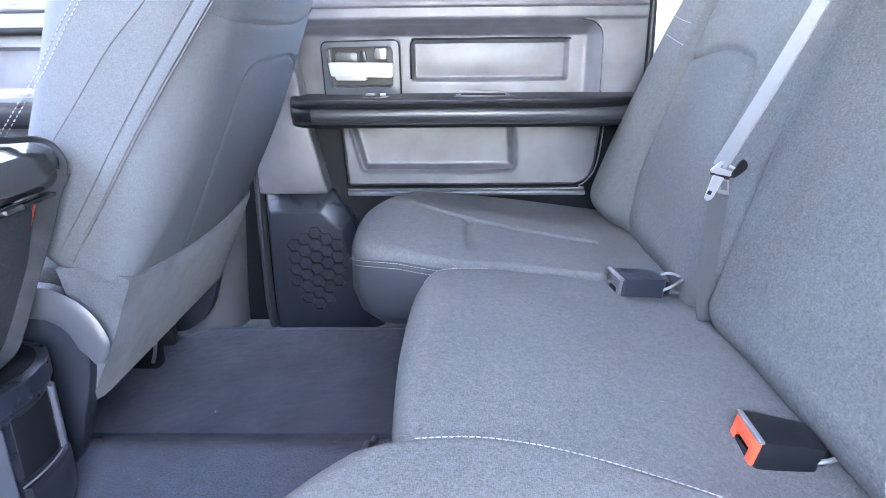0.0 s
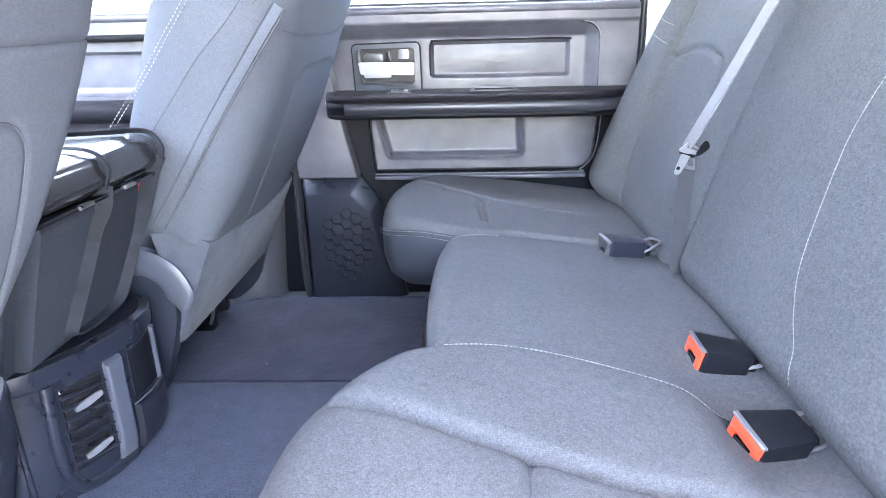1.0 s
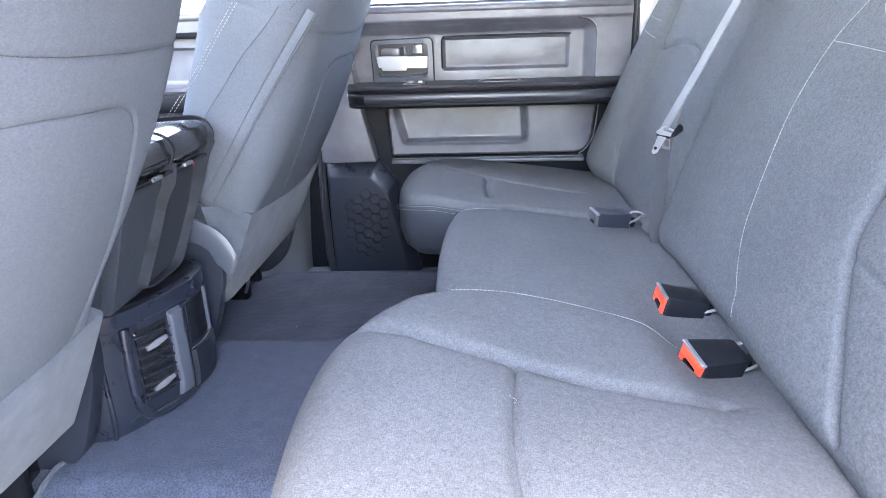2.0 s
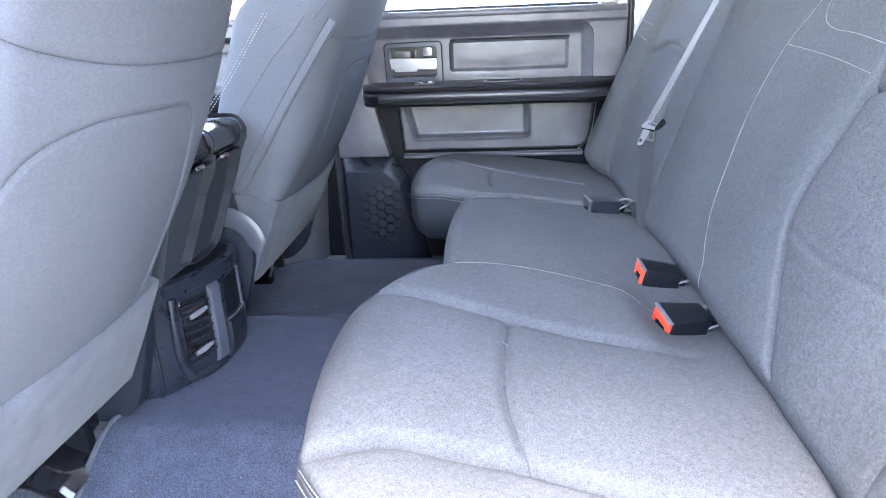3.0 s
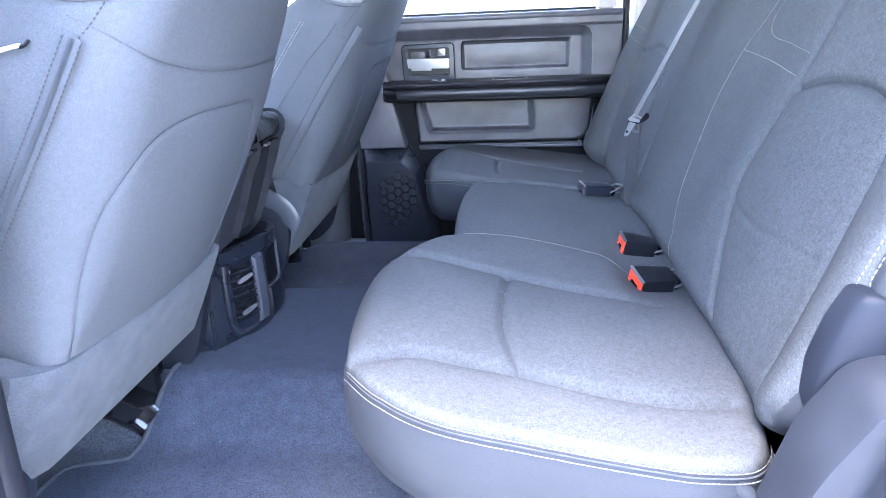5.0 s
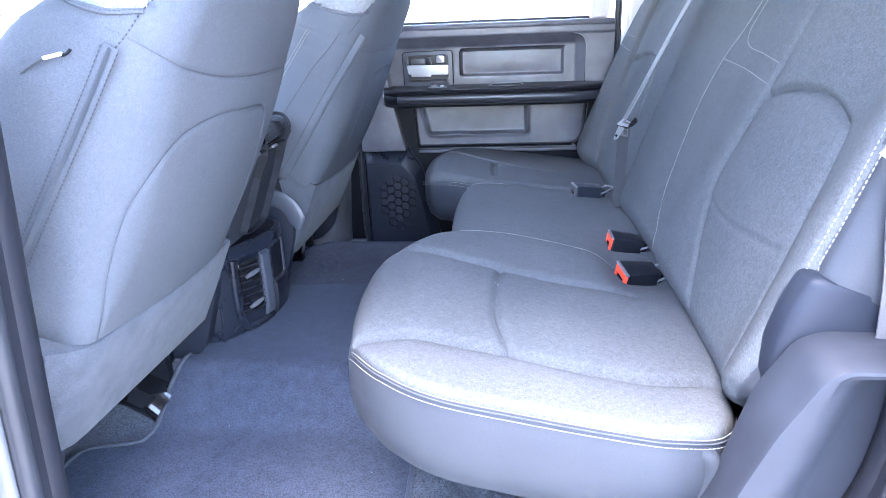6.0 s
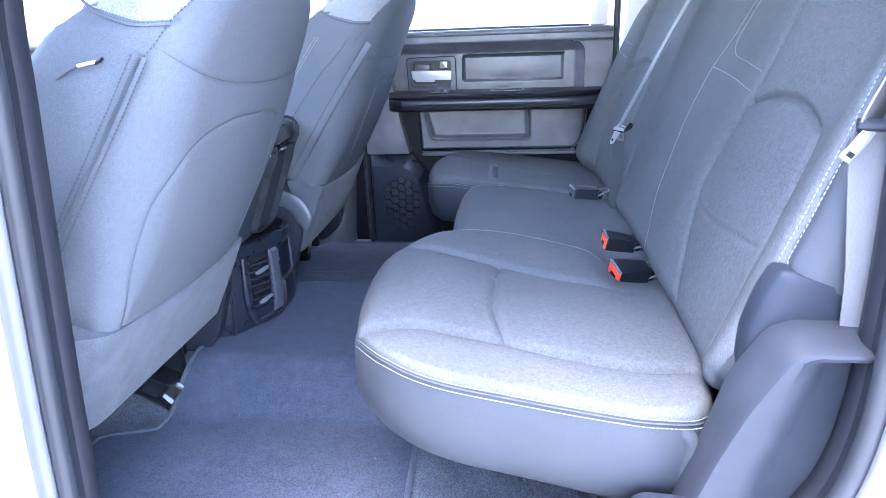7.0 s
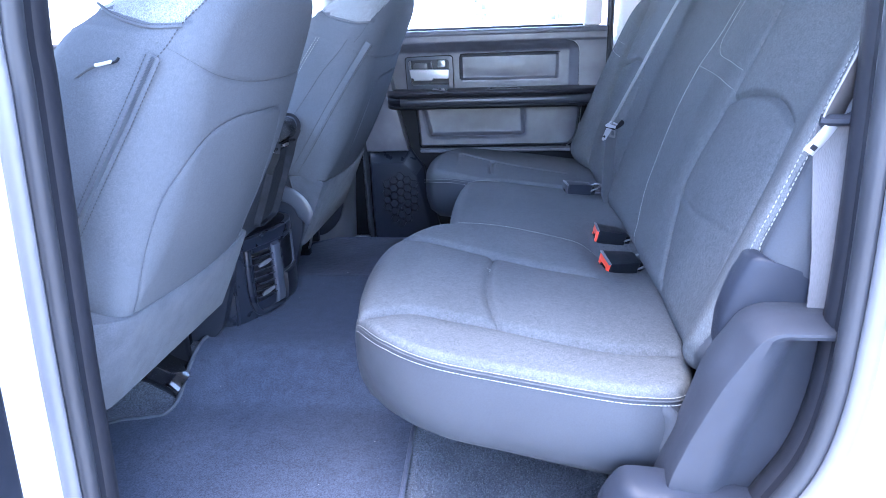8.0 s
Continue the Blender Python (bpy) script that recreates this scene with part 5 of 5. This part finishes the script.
    top = [(p[0] + n[0] * 0.006, p[1] + n[1] * 0.004) for p, n in zip(plan, outw)]
    part("top_pad", prism(top, "z", 0.274, 0.302, 0.009, 4), VENT, v, "soft dark top pad")
    part("top_inset", prism([(p[0] - n[0] * 0.008, p[1] - n[1] * 0.008) for p, n in zip(plan, outw)], "z", 0.300, 0.3045, 0.002, 2), SOFT_BLACK, v)
    return v


vent_unit()

# one strap looped over the lid: narrow webbing on top, a padded sleeve hanging down the rear face
strap = thing("hanging_strap", (-0.47, 0.06, 0.31), "grey padded strap loop with red piping hanging off the lid", "strap")
S = smooth_line([(-0.447, 0.010, 0.515), (-0.452, 0.006, 0.485), (-0.464, -0.005, 0.457), (-0.480, -0.022, 0.400), (-0.497, -0.038, 0.345), (-0.506, -0.042, 0.320), (-0.508, -0.015, 0.311), (-0.508, 0.035, 0.310),
                 (-0.506, 0.080, 0.317), (-0.498, 0.098, 0.345), (-0.482, 0.116, 0.40), (-0.462, 0.135, 0.46), (-0.452, 0.148, 0.50), (-0.440, 0.158, 0.528)], 10)
sleeve = part("sleeve", sweep(S, rounded([(-0.002, -0.0125), (0.002, -0.0125), (0.002, 0.0125), (-0.002, 0.0125)], 0.0015, 2), (0.87, 0.49, 0.0)), STRAP, strap)
left = smooth_line([(-0.56, -0.020, 0.570), (-0.49, -0.002, 0.5675), (-0.452, 0.006, 0.561), (-0.435, 0.010, 0.54), (-0.443, 0.010, 0.51)], 8)
right = smooth_line([(-0.436, 0.158, 0.522), (-0.434, 0.158, 0.545), (-0.450, 0.150, 0.566), (-0.50, 0.125, 0.5685), (-0.56, 0.088, 0.571)], 8)
part("webbing", sweep(left, flat(0.011, 0.002), (0.8, 0.1, 0.6)), STRAP, strap)
part("webbing", sweep(right, flat(0.011, 0.002), (0.3, 0.8, 0.6)), STRAP, strap)
part("label_patch", sweep(S[8:24] + np.array((0.004, -0.002, 0.0)), flat(0.0015, 0.017), (0.87, 0.49, 0.0)), BLACK, sleeve, "small dark sewn label")
for a0, a1, side_off in ((20, 44, -0.0135), (50, 58, -0.0135), (104, 120, -0.0135)):
    edge = S[a0:a1] + np.array((0.87, 0.49, 0.0)) * side_off + np.array((0.003, -0.005, 0.0))
    part("red_piping", sweep(edge, circle(0.0013, 6), (0, 1, 0)), PIPING, sleeve, "thin red piping")
part("clip", box(-0.60, -0.555, 0.062, 0.102, 0.566, 0.584, 0.005, 3), STEEL, strap, "grey strap clip")


# ---- belts and buckles ----
def buckle(at, turn, tilt, label, button=RED, body=BLACK, size=1.0, lean=0):
    b = thing("seat_belt_buckle", at, label, "buckle", "seat belt buckles")
    m = Matrix.Translation(at) @ Matrix.Rotation(radians(turn), 4, "Z") @ Matrix.Rotation(radians(tilt), 4, "Y") @ Matrix.Rotation(radians(lean), 4, "X") @ Matrix.Scale(size, 4)
    part("housing", prism(rounded([(0.0, -0.027), (0.070, -0.022), (0.070, 0.022), (0.0, 0.027)], 0.006), "z", -0.003, 0.034, 0.006, 3, m=m), body, b)
    part("button", box(-0.005, 0.006, -0.024, 0.024, 0.016, 0.032, 0.003, 2, m=m), button, b)
    part("button", box(-0.004, 0.004, -0.024, -0.013, 0.002, 0.018, 0.002, 2, m=m), button, b)
    part("button", box(-0.004, 0.004, 0.013, 0.024, 0.002, 0.018, 0.002, 2, m=m), button, b)
    part("slot", box(-0.003, 0.003, -0.014, 0.014, 0.004, 0.012, 0.0, 1, m=m), GLOSS, b)
    part("strap", box(0.066, 0.150, -0.014, 0.014, 0.008, 0.014, 0.002, 2, m=m), BELT_DARK, b)
    part("rim", box(-0.0055, 0.0015, -0.0265, 0.0265, 0.0305, 0.0345, 0.0012, 1, m=m), ARM if button is not RED else PLASTIC_MID, b)
    for k in (-1, 1):
        wire = smooth_line([tuple(m @ Vector((x, k * y, z))) for x, y, z in ((0.062, 0.019, 0.014), (0.078, 0.022, 0.024), (0.092, 0.017, 0.031), (0.104, 0.006, 0.030), (0.120, 0.001, 0.020))], 6)
        part("wire_loop", sweep(wire, circle(0.0024, 8), (0, 0, 1)), PLASTIC_MID, b, "grey coated wire loop")
    part("sleeve", box(0.064, 0.084, -0.015, 0.015, 0.004, 0.026, 0.006, 3, m=m), BLACK, b)
    return b


buckle((0.322, -0.080, 0.295), 2, 12, "black seat belt buckle with red button", size=0.94, lean=4)
buckle((0.3205, -0.2402, 0.281), 16, 6, "black seat belt buckle with red button", size=0.97, lean=15)
buckle((0.285, 0.285, 0.308), 8, 6, "grey seat belt buckle lying on the cushion", button=BELT_DARK, body=PLASTIC_LOW)


def centre_belt():
    b = thing("centre_seat_belt", (0.39, 0.20, 0.30), "pale grey centre seat belt with metal latch tongue", "seat belt")
    up = (0.07, 1, 0.0)
    L = smooth_line([(0.568, 0.236, 0.86), (0.494, 0.226, 0.72), (0.435, 0.221, 0.60), (0.392, 0.219, 0.515)], 8)
    part("webbing", sweep(L, flat(0.0022, 0.047), up), BELT, b)
    M = smooth_line([(0.398, 0.222, 0.500), (0.394, 0.215, 0.470), (0.391, 0.212, 0.412), (0.389, 0.208, 0.354), (0.393, 0.205, 0.312), (0.405, 0.20, 0.281)], 8)
    part("lower_webbing", sweep(M, flat(0.0022, 0.030), (1, 0.35, 0.0)), BELT_DARK, b)
    sx, sy = Vector((0.985, 0.17, 0.0)), Vector((0.06, -0.32, -0.945))
    sx.normalize()
    sy = (sy - sx * sy.dot(sx)).normalized()
    sz = sy.cross(sx)
    m = Matrix(((sx.x, sy.x, sz.x, 0.402), (sx.y, sy.y, sz.y, 0.212), (sx.z, sy.z, sz.z, 0.511), (0, 0, 0, 1)))
    # plan of the tongue, x across and y down, in eight tenths of a millimetre
    mm = lambda pts: [(x / 1250, y / 1250) for x, y in pts]
    part("tongue_plate", prism(rounded(mm([(-32, -3), (-12, -16), (10, -4), (1, 10), (-26, 5)]), 0.002, 3), "z", -0.003, 0.003, 0.0012, 2, m=m), TONGUE, b, "bright metal tongue plate")
    part("plate_slot", prism(mm([(-14, -9), (6, -1), (3, 3), (-18, -5)]), "z", 0.0015, 0.0036, 0, m=m), BELT, b)
    part("under_bar", prism(mm([(-32, 2), (-1, 10), (-2, 15), (-30, 6)]), "z", -0.005, 0.002, 0.001, 2, m=m), BLACK, b)
    part("grip", prism(rounded(mm([(0, 6), (22, -18), (30, -12), (30, -2), (14, 9), (2, 14)]), 0.004, 3), "z", -0.006, 0.004, 0.002, 2, m=m), SOFT_BLACK, b, "black plastic tongue grip")
    part("tongue", prism(rounded(mm([(-28, 6), (-9, 10), (-33, 44), (-40, 48), (-47, 44)]), [0.001, 0.001, 0.004, 0.004, 0.004], 3), "z", -0.0015, 0.0015, 0.0006, 1, m=m), TONGUE, b, "bright metal latch tongue")
    part("tongue_hole", prism(rounded(mm([(-39, 30), (-33, 33), (-37, 39), (-43, 36)]), 0.0015, 2), "z", -0.002, 0.0020, 0, m=m), BLACK, b)
    part("stop_tag", prism(rounded(mm([(-14, 12), (4, 14), (2, 40), (-20, 34)]), 0.002, 2), "z", -0.010, -0.006, 0.001, 1, m=m), BELT, b, "sewn grey stop tag")
    part("tag_panel", prism(mm([(-10, 16), (-1, 17), (-2, 32), (-12, 30)]), "z", -0.0065, -0.0050, 0, m=m), BELT_DARK, b)
    return b


centre_belt()


def near_belt():
    b = thing("outer_seat_belt", (0.48, -0.785, 0.40), "grey outer seat belt with pale latch tongue", "seat belt")
    L = smooth_line([(0.545, -0.790, 0.95), (0.515, -0.788, 0.83), (0.488, -0.784, 0.735), (0.472, -0.780, 0.685), (0.468, -0.778, 0.668)], 8)
    part("webbing", sweep(L, flat(0.0022, 0.045), (0.75, 0.65, 0)), BELT, b)
    M = smooth_line([(0.470, -0.779, 0.664), (0.472, -0.779, 0.625), (0.480, -0.781, 0.56), (0.487, -0.783, 0.50), (0.492, -0.785, 0.40)], 8)
    part("lower_webbing", sweep(M, flat(0.0022, 0.034), (1, -0.1, 0)), BELT_PALE, b)
    C = smooth_line([(0.452, -0.786, 0.668), (0.464, -0.790, 0.668), (0.478, -0.792, 0.669), (0.490, -0.790, 0.677), (0.495, -0.786, 0.690)], 6)
    part("tongue_cap", sweep(C, circle(0.0065, 10, 0.009), (0, -1, 0)), PLASTIC_LOW, b, "grey plastic tongue grip")
    T = [(0.462, -0.792, 0.664), (0.457, -0.792, 0.655), (0.450, -0.791, 0.644), (0.443, -0.790, 0.634)]
    part("tongue", sweep(T, rounded(flat(0.013, 0.003), 0.001, 2), (0, -1, 0)), TONGUE, b, "pale metal latch tongue")
    part("tongue_slot", sweep([(0.4485, -0.7935, 0.6420), (0.4455, -0.793, 0.6375)], flat(0.006, 0.002), (0, -1, 0)), BLACK, b)
    return b


near_belt()

# near lower corner trims
trim = thing("corner_trim", (0.42, -0.78, -0.01), "grey moulded plastic trim beside the bench", "trim", kind="structure")
def nested(loops, r):
    """A moulded cover across y from nested outlines, each with its own depth, the last one closed."""
    L = [at_y(np.array(rounded(pts, r, 4)), y) for pts, y in loops]
    V, F = loops_mesh(L)
    n = len(L[0])
    return V, F + [tuple(len(V) - n + k for k in range(n))]


rim = [(0.298, -0.01), (0.309, 0.16), (0.325, 0.236), (0.346, 0.302), (0.368, 0.384), (0.402, 0.440), (0.426, 0.450), (0.62, 0.446), (0.62, -0.01)]
ridge = [(0.302, -0.01), (0.312, 0.16), (0.323, 0.240), (0.343, 0.300), (0.371, 0.368), (0.405, 0.428), (0.422, 0.440), (0.62, 0.438), (0.62, -0.01)]
turn = [(0.352, -0.01), (0.362, 0.16), (0.376, 0.238), (0.386, 0.285), (0.400, 0.330), (0.418, 0.392), (0.431, 0.432), (0.62, 0.430), (0.62, -0.01)]


def shifted(pts, dx, dz):
    return [(min(0.62, x + dx), z + (dz if z > 0 else 0)) for x, z in pts]


part("upper", nested([(rim, -0.770), (rim, -0.797), (shifted(rim, 0.001, -0.001), -0.801), (shifted(ridge, -0.0015, 0.0015), -0.832), (ridge, -0.8355), (shifted(ridge, 0.004, -0.003), -0.8365),
                      (shifted(turn, -0.012, 0.0), -0.834), (turn, -0.830), (shifted(turn, 0.012, -0.001), -0.822), (shifted(turn, 0.026, -0.002), -0.808), (shifted(turn, 0.045, -0.003), -0.798)], 0.016), TRIM, trim)
foot = [(0.205, -0.03), (0.232, 0.14), (0.246, 0.196), (0.268, 0.232), (0.320, 0.228), (0.367, 0.216), (0.46, 0.195), (0.46, -0.03)]
part("foot", nested([(foot, -0.80), (foot, -0.832), (shifted(foot, 0.010, -0.010), -0.852), (shifted(foot, 0.016, -0.014), -0.855)], 0.015), PLASTIC_LOW, trim)
# the hinge cover below the tucked vinyl
tuckline = [(0.382, 0.376), (0.387, 0.430), (0.398, 0.472), (0.412, 0.502), (0.424, 0.506), (0.468, 0.484), (0.500, 0.466), (0.56, 0.45), (0.56, 0.36)]
part("hinge_cover", nested([(tuckline, -0.730), (tuckline, -0.757), (shifted(tuckline, 0.003, -0.002), -0.762), (shifted(tuckline, 0.010, -0.005), -0.766), (shifted(tuckline, 0.022, -0.009), -0.769), (shifted(tuckline, 0.036, -0.014), -0.770)], 0.010), PLASTIC_LOW, trim, "dark plastic hinge cover")
part("pillar_cover", prism(rounded([(0.515, 0.36), (0.66, 0.36), (0.66, 1.2), (0.55, 1.2), (0.525, 0.9)], 0.01), "y", -0.772, -0.735, 0.008, 3), TRIM, trim)


# ---- outside ----
building = thing("building", (0, 14.2, -0.62), "pale sunlit building with a dark framed window", "building")
part("wall", box(-9, 9, 14.0, 14.4, -0.62, 4.5, 0.02), PAINT, building)
for x, z, w, h in ((-0.68, 0.70, 0.34, 0.66), (1.05, 0.78, 0.32, 0.36)):
    win = part("window", box(x, x + w, 13.95, 14.0, z, z + h, 0.01), BEIGE, building)
    for k in range(2):
        for q in (0.06, 0.54):
            part("pane", box(x + w * (0.08 + 0.46 * k), x + w * (0.44 + 0.46 * k), 13.935, 13.95, z + h * q, z + h * (q + 0.38), 0.004), WINDOW_DULL, win)
    part("blind", box(x + w * 0.1, x + w * 0.5, 13.925, 13.935, z + h * 0.60, z + h * 0.80, 0.003), CONCRETE, win)
part("ledge", box(-0.95, -0.25, 13.90, 14.0, 1.40, 1.44, 0.01), CONCRETE, building)
pole = thing("leaning_pole", (-0.35, 11.0, -0.62), "slim dark leaning pole on the paving", "pole")
part("shaft", sweep([(-0.42, 11.0, -0.62), (-0.05, 11.0, 1.2), (0.2, 11.0, 2.6)], circle(0.022, 10), (0, 1, 0)), PLASTIC, pole)
